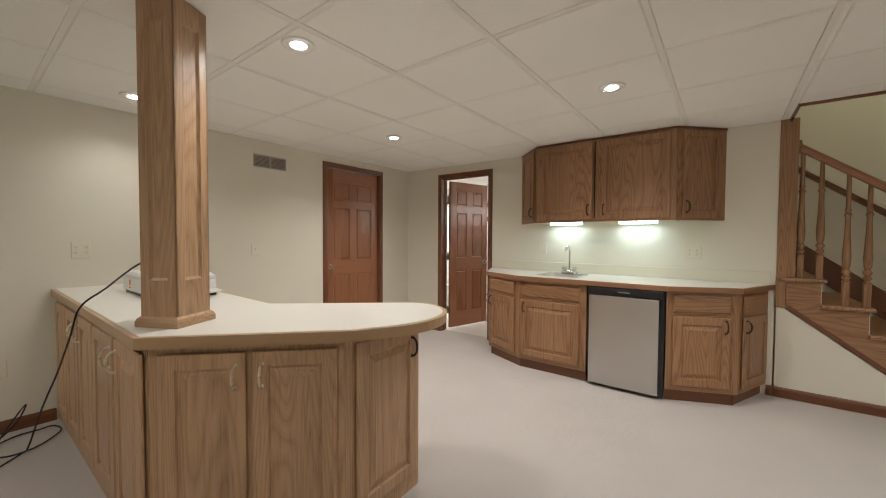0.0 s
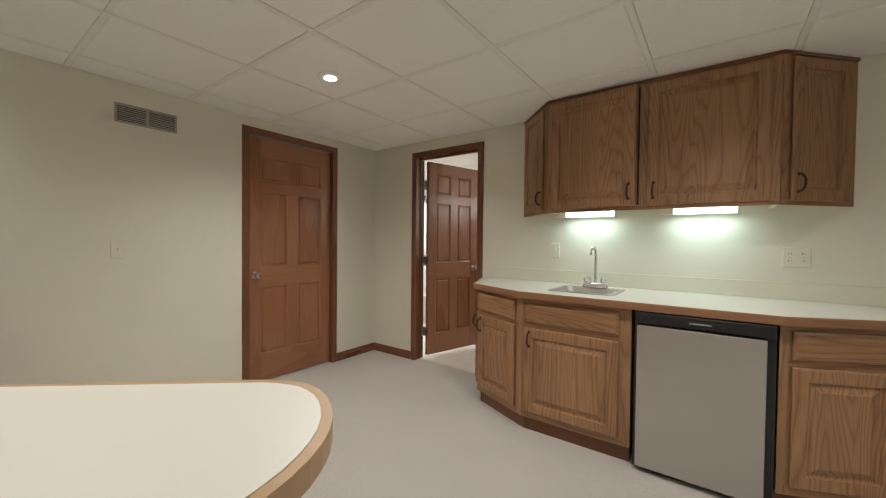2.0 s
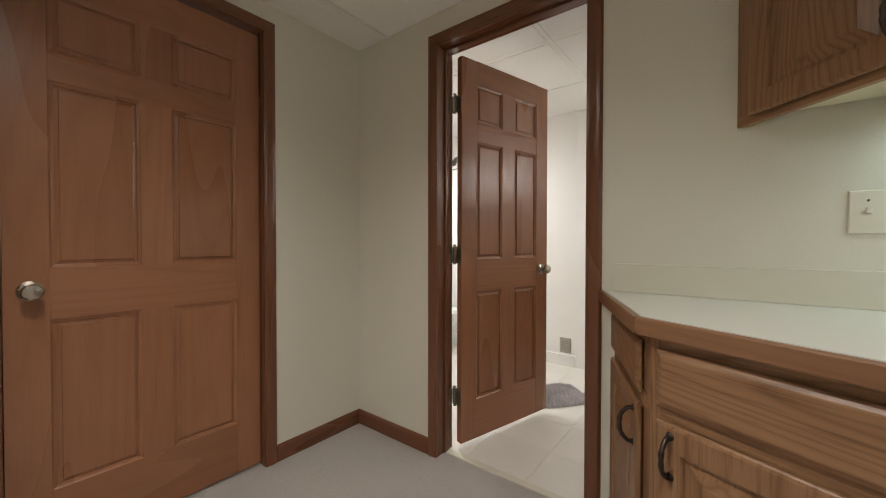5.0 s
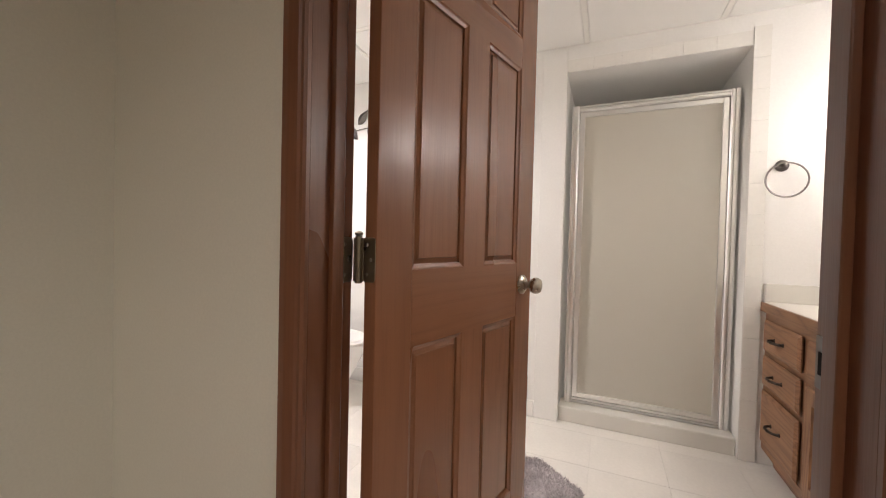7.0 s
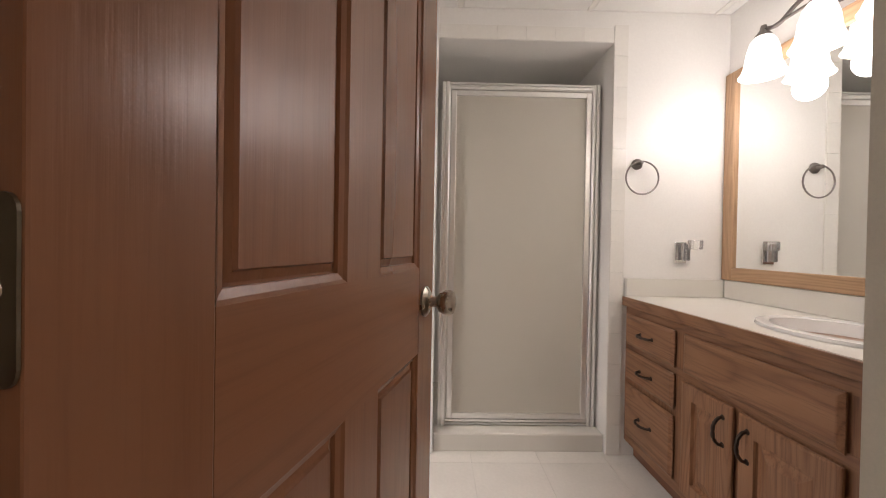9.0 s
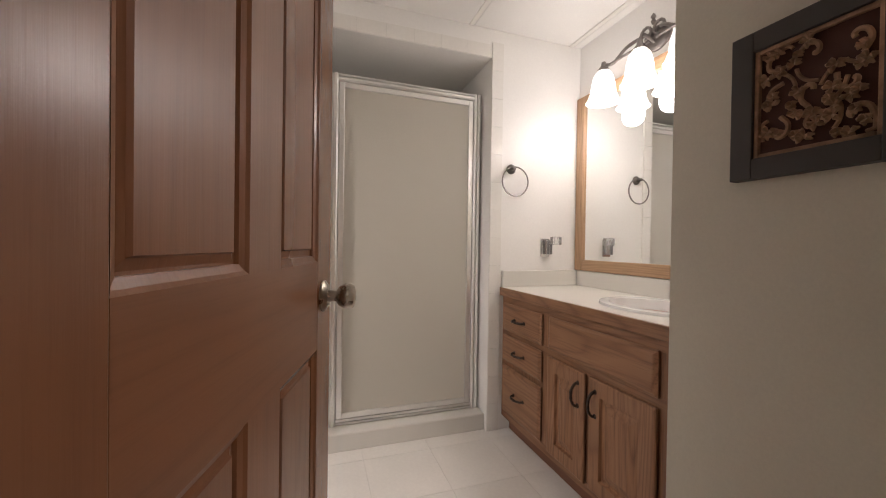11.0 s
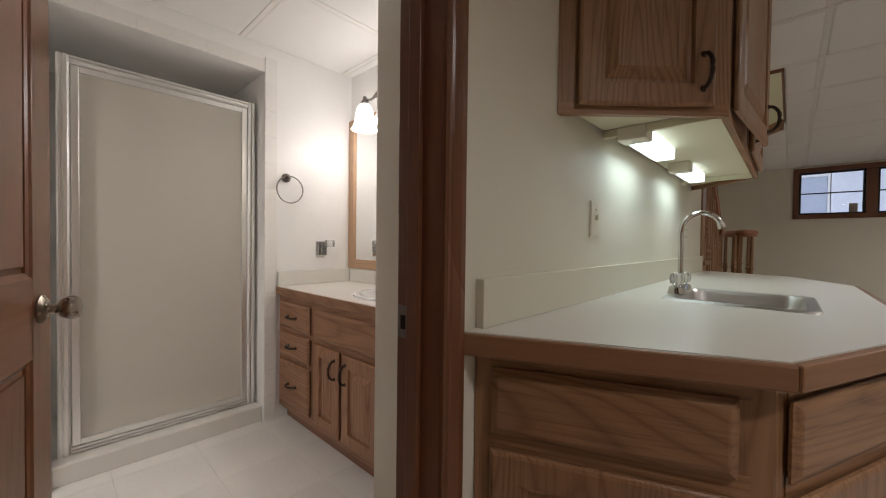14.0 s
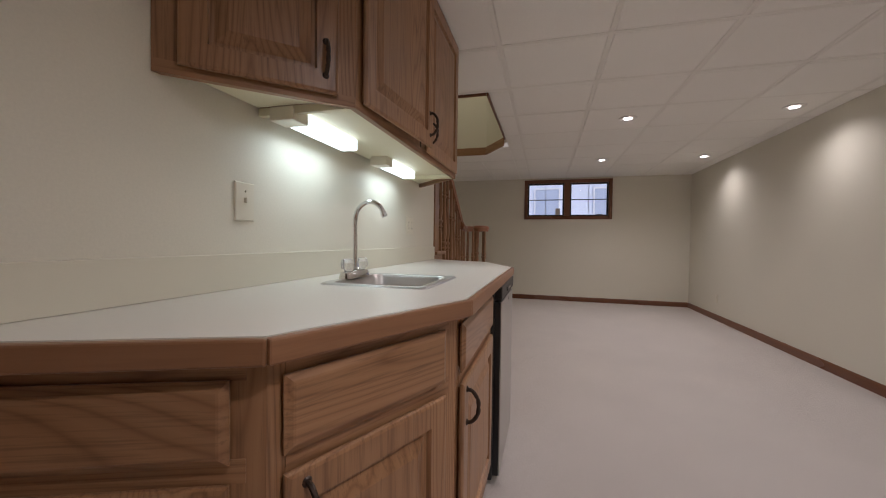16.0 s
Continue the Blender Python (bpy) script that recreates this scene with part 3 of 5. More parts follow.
def base_cabinet(p, q, foot, label, drawer, door, handle):
    """One base unit: front face from p to q, body over foot; drawer and door as (x0, x1, z0, z1)."""
    m = face_pose(p, q)
    inv = m.inverted()
    loc = [tuple((inv @ Vector((x, y, 0))).xy) for x, y in foot]
    root = thing("base_cabinet", label, "cabinet", m, "base cabinets of the bar")
    part("body", prism(bmesh.new(), loc, 0.09, TOP - 0.04), OAK, root)
    c = Vector((sum(x for x, y in loc) / len(loc), sum(y for x, y in loc) / len(loc)))
    kick = [(x, y if y > 0.05 else y + 0.03) for x, y in loc]
    part("toe_kick", prism(bmesh.new(), [(c.x + (x - c.x) * 0.985, y) for x, y in kick], 0, 0.09), TRIM_X, root)
    part("drawer_front", drawer_front_bm(*drawer), OAK_X, root)
    L = math.dist(p, q)
    for z0, z1 in ((drawer[3] - 0.004, TOP - 0.041), (door[3] - 0.004, drawer[2] + 0.004), (0.0905, door[2] + 0.004)):
        part("face_rail", B(0.03, L - 0.03, -0.0018, 0.004, z0, z1), OAK_X, root)
    d = part("door", raised_door_bm(*door), OAK, root)
    pull(d, *handle)
    return root


A1, A2, A3 = (1.424, -0.003), (1.607, -0.452), (2.05, -0.648)
B1, B2, B3 = (3.29, -0.648), (3.735, -0.452), (3.93, -0.003)
f1, f2 = math.dist(A1, A2), math.dist(A2, A3)
base_cabinet(A1, A2, [A1, A2, (1.80, -0.003)], "oak end cabinet of the bar with drawer and raised-panel door", (0.035, f1 - 0.05, 0.70, 0.83), (0.035, f1 - 0.05, 0.13, 0.67), (f1 - 0.085, 0.6))
base_cabinet(A2, A3, [A2, A3, (2.05, -0.003), (1.802, -0.003)], "angled oak base cabinet with drawer and raised-panel door", (0.022, f2 - 0.055, 0.70, 0.83), (0.022, f2 - 0.055, 0.13, 0.67), (0.058, 0.6))
base_cabinet(A3, (2.69, -0.648), [(2.052, -0.648), (2.69, -0.648), (2.69, -0.003), (2.052, -0.003)], "oak sink cabinet with false drawer and raised-panel door", (0.022, 0.58, 0.70, 0.83), (0.022, 0.58, 0.13, 0.67), (0.058, 0.6))
base_cabinet(B1, B2, [B1, B2, (3.54, -0.003), (3.29, -0.003)], "angled oak base cabinet beside the small fridge", (0.045, f2 - 0.05, 0.70, 0.83), (0.045, f2 - 0.05, 0.13, 0.67), (f2 - 0.085, 0.6))
base_cabinet(B2, B3, [B2, B3, (3.542, -0.003)], "oak end cabinet of the bar beside the stairs", (0.05, f1 - 0.035, 0.70, 0.83), (0.05, f1 - 0.035, 0.13, 0.67), (0.085, 0.6))

# worktop: white sheet with an oak edge, cut out for the sink
EDGE = [(1.387, -0.003), (1.589, -0.467), (2.041, -0.675), (3.30, -0.675), (3.753, -0.467), (3.955, -0.003)]
SX0, SX1, SY0, SY1 = 2.185, 2.555, -0.51, -0.18
wt = thing("worktop", "white laminate worktop with an oak edge on the bar", "worktop")
bm = bmesh.new()
prism(bm, [EDGE[0], EDGE[1], EDGE[2], (SX0, -0.675), (SX0, -0.003)], TOP - 0.04, TOP)
prism(bm, [(SX1, -0.675), EDGE[3], EDGE[4], EDGE[5], (SX1, -0.003)], TOP - 0.04, TOP)
box(bm, SX0, SX1, -0.675, SY0, TOP - 0.04, TOP)
box(bm, SX0, SX1, SY1, -0.003, TOP - 0.04, TOP)
part("sheet", bm, LAMINATE, wt)
for i, (a, b) in enumerate(zip(EDGE, EDGE[1:])):
    L = math.dist(a, b)
    part("edge_strip", B(-0.004, L + 0.004, -0.018, -0.0005, TOP - 0.042, TOP - 0.001, bevel=0.004), BAR_EDGE, wt, "", face_pose(a, b))
part("backsplash", B(1.423, 3.94, -0.022, -0.001, TOP + 0.0005, TOP + 0.1, bevel=0.002), SPLASH, wt, "cream laminate backsplash")

# sink and tap
sk = thing("bar_sink", "small stainless steel bar sink set in the worktop", "sink", pose(2.37, -0.345, TOP))
bm = bmesh.new()


def rounded(w, d, r, z, n=5):
    out = []
    for cx, cy, a0 in ((w - r, d - r, 0), (-w + r, d - r, 90), (-w + r, -d + r, 180), (w - r, -d + r, 270)):
        for k in range(n + 1):
            a = radians(a0 + 90 * k / n)
            out.append((cx + r * math.cos(a), cy + r * math.sin(a), z))
    return out


def loft(bm, loops, cap=True):
    rows = [[bm.verts.new(p) for p in lp] for lp in loops]
    for a, b in zip(rows, rows[1:]):
        for i in range(len(a)):
            bm.faces.new((a[i], a[(i + 1) % len(a)], b[(i + 1) % len(a)], b[i]))
    if cap:
        bm.faces.new(rows[-1])
    return bm


loft(bm, [rounded(0.205, 0.185, 0.03, 0.0005), rounded(0.2, 0.18, 0.03, 0.006), rounded(0.178, 0.155, 0.04, 0.005), rounded(0.172, 0.15, 0.045, -0.008), rounded(0.16, 0.138, 0.05, -0.13), rounded(0.13, 0.11, 0.05, -0.15)])
part("basin", bm, STEEL, sk, "", None, True)
part("drain", lathe(bmesh.new(), [(0.04, -0.149), (0.036, -0.146), (0.012, -0.148)], 20), CHROME, sk, "", None, True)
fc = thing("bar_tap", "chrome gooseneck tap with two clear knobs", "tap", pose(2.382, -0.178, TOP + 0.006))
part("base", loft(bmesh.new(), [rounded(0.085, 0.026, 0.02, 0), rounded(0.08, 0.022, 0.02, 0.022), rounded(0.03, 0.016, 0.014, 0.03)]), CHROME, fc, "", None, True)
part("spout", tube(bmesh.new(), spline([(0, 0, 0.02), (0, 0, 0.12), (0, 0, 0.22), (0, -0.02, 0.262), (0, -0.06, 0.28), (0, -0.1, 0.262), (0, -0.118, 0.225)], 6), [0.0085] * 34 + [0.011, 0.011, 0.011], 12), CHROME, fc, "", None, True)
for s in (-0.055, 0.055):
    part("knob", lathe(bmesh.new(), [(0.01, 0.02), (0.011, 0.03), (0.021, 0.034), (0.024, 0.05), (0.02, 0.066), (0.012, 0.07)], 9, pose(s, 0, 0)), ACRYLIC, fc, "clear acrylic knob")

# small fridge
fg = thing("mini_fridge", "small black fridge with a grey door under the bar", "fridge", pose(2.702, -0.69, 0))
part("body", B(0.004, 0.58, 0.03, 0.62, 0.015, 0.856, bevel=0.006), BLACK, fg)
fd = part("door", B(0.02, 0.545, 0.0055, 0.048, 0.03, 0.785, bevel=0.004), BLACK, fg)
part("door_skin", B(0.021, 0.544, 0.0, 0.005, 0.032, 0.783, bevel=0.002), FRIDGE, fd, "plain grey steel door skin")
bm = B(0.012, 0.574, -0.002, 0.048, 0.794, 0.853, bevel=0.006)
box(bm, 0.2, 0.39, -0.006, -0.001, 0.812, 0.832, bevel=0.002)
part("top_trim", bm, BLACK, fg, "black plastic top trim with a grip")
part("badge", B(0.25, 0.34, -0.0075, -0.006, 0.818, 0.826), STEEL, fg)
part("lock", lathe(bmesh.new(), [(0.008, 0), (0.008, 0.004), (0.005, 0.005)], 12, pose(0.3, 0, 0.765, 90)), STEEL, fg)
for x in (0.05, 0.53):
    part("foot", lathe(bmesh.new(), [(0.018, 0), (0.018, 0.02)], 10, pose(x, 0.08, 0)), BLACK, fg)

# wall cabinets
U1, U2, U3, U4 = (1.765, -0.002), (2.087, -0.335), (3.31, -0.335), (3.635, -0.002)
UZ0, UZ1 = 1.42, CEIL - 0.002


def wall_cabinet(p, q, foot, label, doors):
    m = face_pose(p, q)
    inv = m.inverted()
    loc = [tuple((inv @ Vector((x, y, 0))).xy) for x, y in foot]
    root = thing("wall_cabinet", label, "cabinet", m, "wall cabinets of the bar")
    part("body", prism(bmesh.new(), loc, UZ0 + 0.03, UZ1), OAK, root)
    L = math.dist(p, q)
    part("bottom_rail", B(0.0, L, 0.0, 0.018, UZ0, UZ0 + 0.031), OAK_X, root)
    part("top_trim", B(-0.003, L + 0.003, -0.008, 0.001, UZ1 - 0.018, UZ1, bevel=0.002), TRIM_X, root)
    cx, cy = sum(x for x, y in loc) / len(loc), sum(y for x, y in loc) / len(loc)
    part("underside", prism(bmesh.new(), [(cx + (x - cx) * 0.96, cy + (y - cy) * 0.92) for x, y in loc], UZ0 + 0.024, UZ0 + 0.0305), UNDER, root, "cream painted underside")
    for x0, x1, hx in doors:
        d = part("door", raised_door_bm(x0, x1, UZ0 + 0.02, UZ1 - 0.03), OAK, root)
        pull(d, hx, UZ0 + 0.11)
    return root


ul = math.dist(U1, U2)
wall_cabinet(U1, U2, [U1, U2, (2.087, -0.002)], "oak corner wall cabinet with a raised-panel door", [(0.05, ul - 0.05, ul - 0.085)])
wall_cabinet(U2, U3, [(2.089, -0.335), (3.308, -0.335), (3.308, -0.002), (2.089, -0.002)], "wide oak wall cabinet, two raised-panel doors, one slightly ajar", [(0.03, 0.565, 0.53), (0.62, 1.185, 0.655)])
wall_cabinet(U3, U4, [U3, U4, (3.31, -0.002)], "oak corner wall cabinet with a raised-panel door", [(0.05, ul - 0.05, 0.085)])
for x in (0.0, 1.201):
    part("side_rail", B(x, x + 0.018, 0.019, 0.33, UZ0 + 0.001, UZ0 + 0.024), UNDER, bpy.data.objects["wall_cabinet.001"], "cream painted side rail")
# dark strip on the cabinet face paints the shade beside the ajar door
part("door_gap", B(0.567, 0.576, -0.0015, 0.002, UZ0 + 0.03, UZ1 - 0.03), DARK, bpy.data.objects["wall_cabinet.001"])
ajar = next(c for c in bpy.data.objects["wall_cabinet.001"].children if c.name.startswith("door") and not c.name.startswith("door_gap"))
ajar.matrix_basis = pose(0.03, 0, 0, 0, 0, -4.5) @ pose(-0.03, 0, 0)
for lx in (2.31, 2.985):
    ul_ = thing("under_cabinet_light", "lit white fluorescent strip under the oak wall cabinet", "light", pose(lx, -0.095, 0), "under-cabinet lights")
    part("housing", B(-0.23, -0.155, -0.04, 0.045, 1.402, 1.444, bevel=0.004), PLATE, ul_)
    part("rear_housing", B(-0.155, 0.165, 0.03, 0.045, 1.41, 1.444, bevel=0.003), PLATE, ul_)
    part("diffuser", B(-0.155, 0.165, -0.04, 0.03, 1.4, 1.444, bevel=0.006), TUBE, ul_, "glowing white diffuser")


def wall_plate(name, label, m, w, h, kind):
    root = thing(name, label, "wall plate", m)
    part("plate", rings(bmesh.new(), -w / 2, w / 2, -h / 2, h / 2, [(0, 0), (0, -0.003), (0.003, -0.006)]), PLATE, root)
    for x in ([0] if w < 0.1 else [-0.028, 0.028]):
        if kind == "outlet":
            for z in (-0.02, 0.02):
                part("socket", B(x - 0.014, x + 0.014, -0.008, -0.0055, z - 0.013, z + 0.013, bevel=0.002), PLATE, root)
                part("slot", B(x - 0.006, x - 0.004, -0.0085, -0.0075, z - 0.004, z + 0.006), DARK, root)
                part("slot", B(x + 0.004, x + 0.006, -0.0085, -0.0075, z - 0.004, z + 0.006), DARK, root)
        else:
            part("toggle", B(x - 0.005, x + 0.005, -0.016, -0.005, -0.004, 0.012, bevel=0.002), PLATE, root)
        part("screw", lathe(bmesh.new(), [(0.003, 0), (0.003, 0.001)], 8, pose(x, -0.006, 0 if kind == "outlet" else 0.03, 90)), NICKEL, root)


wall_plate("light_switch", "ivory light switch on the cream wall above the bar", pose(2.034, -0.0005, 1.153), 0.072, 0.114, "switch")
wall_plate("outlet", "ivory double wall plate above the bar", pose(3.42, -0.0005, 1.143), 0.118, 0.114, "outlet")
wall_plate("light_switch", "ivory light switch on the cream wall", pose(0.0005, -2.2, 1.14, 0, 0, 90), 0.072, 0.114, "switch")
wall_plate("outlet", "ivory outlet on the cream wall above the island", pose(0.0005, -3.43, 1.16, 0, 0, 90), 0.1, 0.12, "outlet")
wall_plate("outlet", "ivory outlet low on the cream wall", pose(0.0005, -3.82, 0.41, 0, 0, 90), 0.072, 0.114, "outlet")
wall_plate("outlet", "ivory outlet low on the side wall", pose(7.1, RIGHT_Y + 0.0005, 0.3, 0, 0, 180), 0.072, 0.114, "outlet")

vt = thing("return_grille", "grey metal return-air grille high on the wall", "vent", pose(0.001, -2.045, 2.005, 0, 0, 90))
part("frame", rings(bmesh.new(), -0.168, 0.168, -0.062, 0.062, [(0, 0), (0, -0.004), (0.006, -0.006), (0.012, -0.003)], False), GRILLE, vt)
part("backing", B(-0.156, 0.156, -0.002, -0.0005, -0.05, 0.05), plain("dark_grille_backing", (0.13, 0.12, 0.1), 0.8), vt)
part("divider", B(-0.008, 0.008, -0.009, -0.002, -0.056, 0.056), GRILLE, vt)
for k in range(9):
    z = -0.048 + 0.012 * k
    for x0, x1 in ((-0.156, -0.008), (0.008, 0.156)):
        part("slat", B(x0, x1, -0.009, -0.0025, -0.002, 0.002), GRILLE, vt, "", pose(0, 0, z, 25))

# ceiling lights; the last two of CANS are added ones, out of view
for k, (cx, cy) in enumerate(CANS + [BATH_CAN]):
    if k == 0:
        can = thing("recessed_light", "lit round recessed light with white trim in the ceiling", "light", pose(cx, cy, CEIL), "recessed ceiling lights")
        part("trim_ring", lathe(bmesh.new(), [(0.078, 0.003), (0.079, -0.004), (0.074, -0.008), (0.06, -0.006), (0.056, 0.002)], 32), WHITE, can, "", None, True)
        part("reflector", lathe(bmesh.new(), [(0.058, -0.005), (0.05, -0.0015), (0.03, -0.001)], 32), WHITE, can, "", None, True)
        part("bulb", lathe(bmesh.new(), [(0.04, -0.002), (0.036, -0.008), (0.02, -0.012), (0.006, -0.013)], 24), BULB, can, "glowing bulb", None, True)
        first_can = can
    else:
        copy_thing(first_can, pose(cx, cy, CEIL))

# ---- island ----
TIP = [tuple(v.xy) for v in spline([(2.488, -3.04, 0), (2.572, -2.87, 0), (2.602, -2.74, 0), (2.582, -2.61, 0), (2.522, -2.508, 0), (2.43, -2.442, 0), (2.335, -2.422, 0), (2.25, -2.46, 0)], 3)]
ISL = [(0.002, -3.562), (1.972, -3.582), *TIP, (1.68, -2.955), (1.2, -2.935), (0.002, -2.95)]
it = thing("bar_counter", "white laminate bar top with an oak edge and a rounded end", "worktop")
part("sheet", prism(bmesh.new(), ISL, TOP - 0.04, TOP, 0.003), LAMINATE, it)
bm = bmesh.new()
outer = []
n = len(ISL)
for i in range(n):
    a, b, c = Vector(ISL[i - 1]), Vector(ISL[i]), Vector(ISL[(i + 1) % n])
    n1, n2 = (b - a).normalized(), (c - b).normalized()
    o1, o2 = Vector((n1.y, -n1.x)), Vector((n2.y, -n2.x))
    o = (o1 + o2).normalized()
    outer.append(b + o * (0.02 / max(0.5, o.dot(o1))))
for i in range(n - 1):
    q = [(ISL[i], 0.0005), (ISL[i + 1], 0.0005), (outer[i + 1], 1), (outer[i], 1)]
    vs = [[bm.verts.new((p[0], p[1], z)) for p, s in q] for z in (TOP - 0.044, TOP - 0.002)]
    lo, hi = vs
    for k in range(4):
        bm.faces.new((lo[k], lo[(k + 1) % 4], hi[(k + 1) % 4], hi[k]))
    bm.faces.new(lo[::-1]), bm.faces.new(hi)
bmesh.ops.remove_doubles(bm, verts=bm.verts, dist=0.0004)
part("edge_strip", bm, EDGE_OAK, it, "oak edge strip")

C1, C2, C3 = (1.95, -3.555), (2.43, -3.035), (2.41, -2.56)


def island_cabinet(p, q, foot, label, doors):
    m = face_pose(p, q)
    inv = m.inverted()
    root = thing("island_cabinet", label, "cabinet", m, "cabinets under the island top")
    part("body", prism(bmesh.new(), [tuple((inv @ Vector((x, y, 0))).xy) for x, y in foot], 0.0, TOP - 0.044), PALE, root)
    for x0, x1, hx in doors:
        d = part("door", raised_door_bm(x0, x1, 0.09, TOP - 0.079), PALE, root)
        if hx is not None:
            pull(d, hx, TOP - 0.17, 0.02, False, BRONZE if p[0] > 2.4 else PALE_PULL)


island_cabinet((0.002, -3.555), (0.805, -3.555), [(0.002, -3.555), (0.805, -3.555), (0.805, -2.98), (0.002, -2.98)], "pale oak island cabinet with two raised-panel doors", [(0.09, 0.43, None), (0.455, 0.79, 0.755)])
island_cabinet((0.807, -3.555), C1, [(0.807, -3.555), C1, (1.7, -3.0), (0.807, -2.98)], "pale oak island cabinet with three raised-panel doors", [(0.015, 0.335, 0.05), (0.357, 0.737, 0.7), (0.757, 1.12, 0.795)])
l2 = math.dist(C1, C2)
island_cabinet(C1, C2, [(1.952, -3.553), C2, (1.95, -2.8), (1.702, -2.998)], "pale oak angled island cabinet with two raised-panel doors", [(0.04, 0.34, 0.305), (0.365, l2 - 0.03, 0.4)])
l3 = math.dist(C2, C3)
island_cabinet(C2, C3, [(2.43, -3.033), C3, (2.3, -2.54), (1.952, -2.798)], "pale oak end cabinet of the island with one door", [(0.05, l3 - 0.03, l3 - 0.075)])

# oak post on the island, up to the ceiling
ps = thing("column", "square panelled oak column on the island top", "column", pose(1.825, -3.42, TOP, 0, 0, 28))
H = CEIL - TOP - 0.003
part("shaft", B(-0.074, 0.074, -0.074, 0.074, 0.0, H), PALE, ps)
for k in range(4):
    m = pose(0, 0, 0, 0, 0, 90 * k)
    for x0, x1 in ((-0.082, -0.042), (0.042, 0.082)):
        part("stile", B(x0, x1, -0.082, -0.074, 0, H), PALE, ps, "", m)
    part("rail", B(-0.042, 0.042, -0.0818, -0.074, 0.0, 0.185), PALE, ps, "", m)
    part("rail", B(-0.042, 0.042, -0.0818, -0.074, H - 0.09, H), PALE, ps, "", m)
    part("panel_moulding", rings(bmesh.new(), -0.042, 0.042, 0.185, H - 0.09, [(0, -0.0815), (0.003, -0.079), (0.011, -0.0745)], False), PALE, ps, "", m)
part("base_moulding", loft(bmesh.new(), [[(s * a, t * a, z) for s, t in ((1, -1), (1, 1), (-1, 1), (-1, -1))] for a, z in ((0.097, 0.0005), (0.097, 0.022), (0.092, 0.034), (0.083, 0.042))]), PALE_X, ps)

# printer on the island, its tray, and the cable to the floor
pr = thing("printer", "white box-shaped printer with an orange mark on the island top", "printer", pose(0.53, -3.315, TOP))
part("body", B(0, 0.58, 0, 0.33, 0.018, 0.102, bevel=0.008), WHITE, pr)
lid = loft(bmesh.new(), [[(x0, y0, z) for x0, y0 in ((0.002 + e, 0.002 + e), (0.578 - f, 0.002 + e), (0.578 - f, 0.328 - e), (0.002 + e, 0.328 - e))] for e, f, z in ((0.0, 0.0, 0.104), (0.0, 0.0, 0.12), (0.01, 0.06, 0.136), (0.02, 0.075, 0.138))])
ld = part("lid", lid, WHITE, pr, "white lid with sloping edges")
part("slot", B(0.1, 0.36, 0.06, 0.12, 0.1385, 0.1405), BLACK, ld, "dark slot in the lid")
part("paper_stand", B(0.06, 0.2, -0.005, 0.005, 0, 0.075), WHITE, pr, "", pose(0.0, 0.2, 0.137, -18))
part("mark", B(0.14, 0.17, -0.0015, 0.0, 0.054, 0.09, bevel=0.0005), ORANGE, pr, "small orange printed mark")
part("caption", B(0.14, 0.17, -0.0015, 0.0, 0.038, 0.046), ORANGE, pr)
part("output_tray", B(0.581, 0.66, 0.19, 0.33, 0.022, 0.036, bevel=0.004), WHITE, pr, "flat white tray")
part("plinth", B(0.01, 0.6, 0.012, 0.32, 0.0005, 0.0185), BLACK, pr, "dark recessed foot")
part("paper", B(0.585, 0.64, 0.2, 0.32, 0.0362, 0.041), WHITE, pr)
cb = thing("cable", "black cable hanging from the island to a coil on carpet", "cable")
pts = spline([(1.66, -3.37, 1.17), (1.476, -3.45, 1.136), (1.21, -3.53, 1.0), (1.17, -3.615, 0.915), (1.08, -3.64, 0.76), (0.84, -3.66, 0.53), (0.68, -3.7, 0.32), (0.5, -3.74, 0.06), (0.433, -3.757, 0.008), (0.535, -3.847, 0.008), (0.7, -4.0, 0.008), (0.6, -4.15, 0.012), (0.3, -3.95, 0.008), (0.152, -3.782, 0.01), (0.15, -3.68, 0.014), (0.14, -3.6, 0.01), (0.27, -3.585, 0.01), (0.44, -3.72, 0.016), (0.4, -3.85, 0.012), (0.22, -3.83, 0.05), (0.13, -3.72, 0.19), (0.15, -3.76, 0.1), (0.2, -3.86, 0.02), (0.28, -3.98, 0.014)], 8)
part("cord", tube(bmesh.new(), pts, 0.0045, 6), CABLE, cb, "", None, True)

# ---- stairs ----
RISE, RUN, SX = 0.192, 0.25, 4.263
st = thing("staircase", "oak staircase with open treads along a cream wall", "staircase")
for k in range(1, 12):
    z = RISE * k
    x1 = SX + RUN * (5 - k) + 0.0
    if x1 < 2.7:
        break
    if k <= 5:
        y0 = -0.03
        part("tread", B(x1 - RUN - 0.03, x1, y0, 0.985, z - 0.028, z, bevel=0.008), OAK, st)
        part("riser", B(x1 - 0.04, x1 - 0.025, 0.002, 0.985, z - RISE, z - 0.028), WALL, st, "cream painted riser")
    else:
        part("tread", B(x1 - RUN - 0.03, x1, 0.125, 0.985, z - 0.028, z, bevel=0.008), OAK, st)
        part("riser", B(x1 - 0.04, x1 - 0.025, 0.125, 0.985, z - RISE, z - 0.028), WALL, st, "cream painted riser")
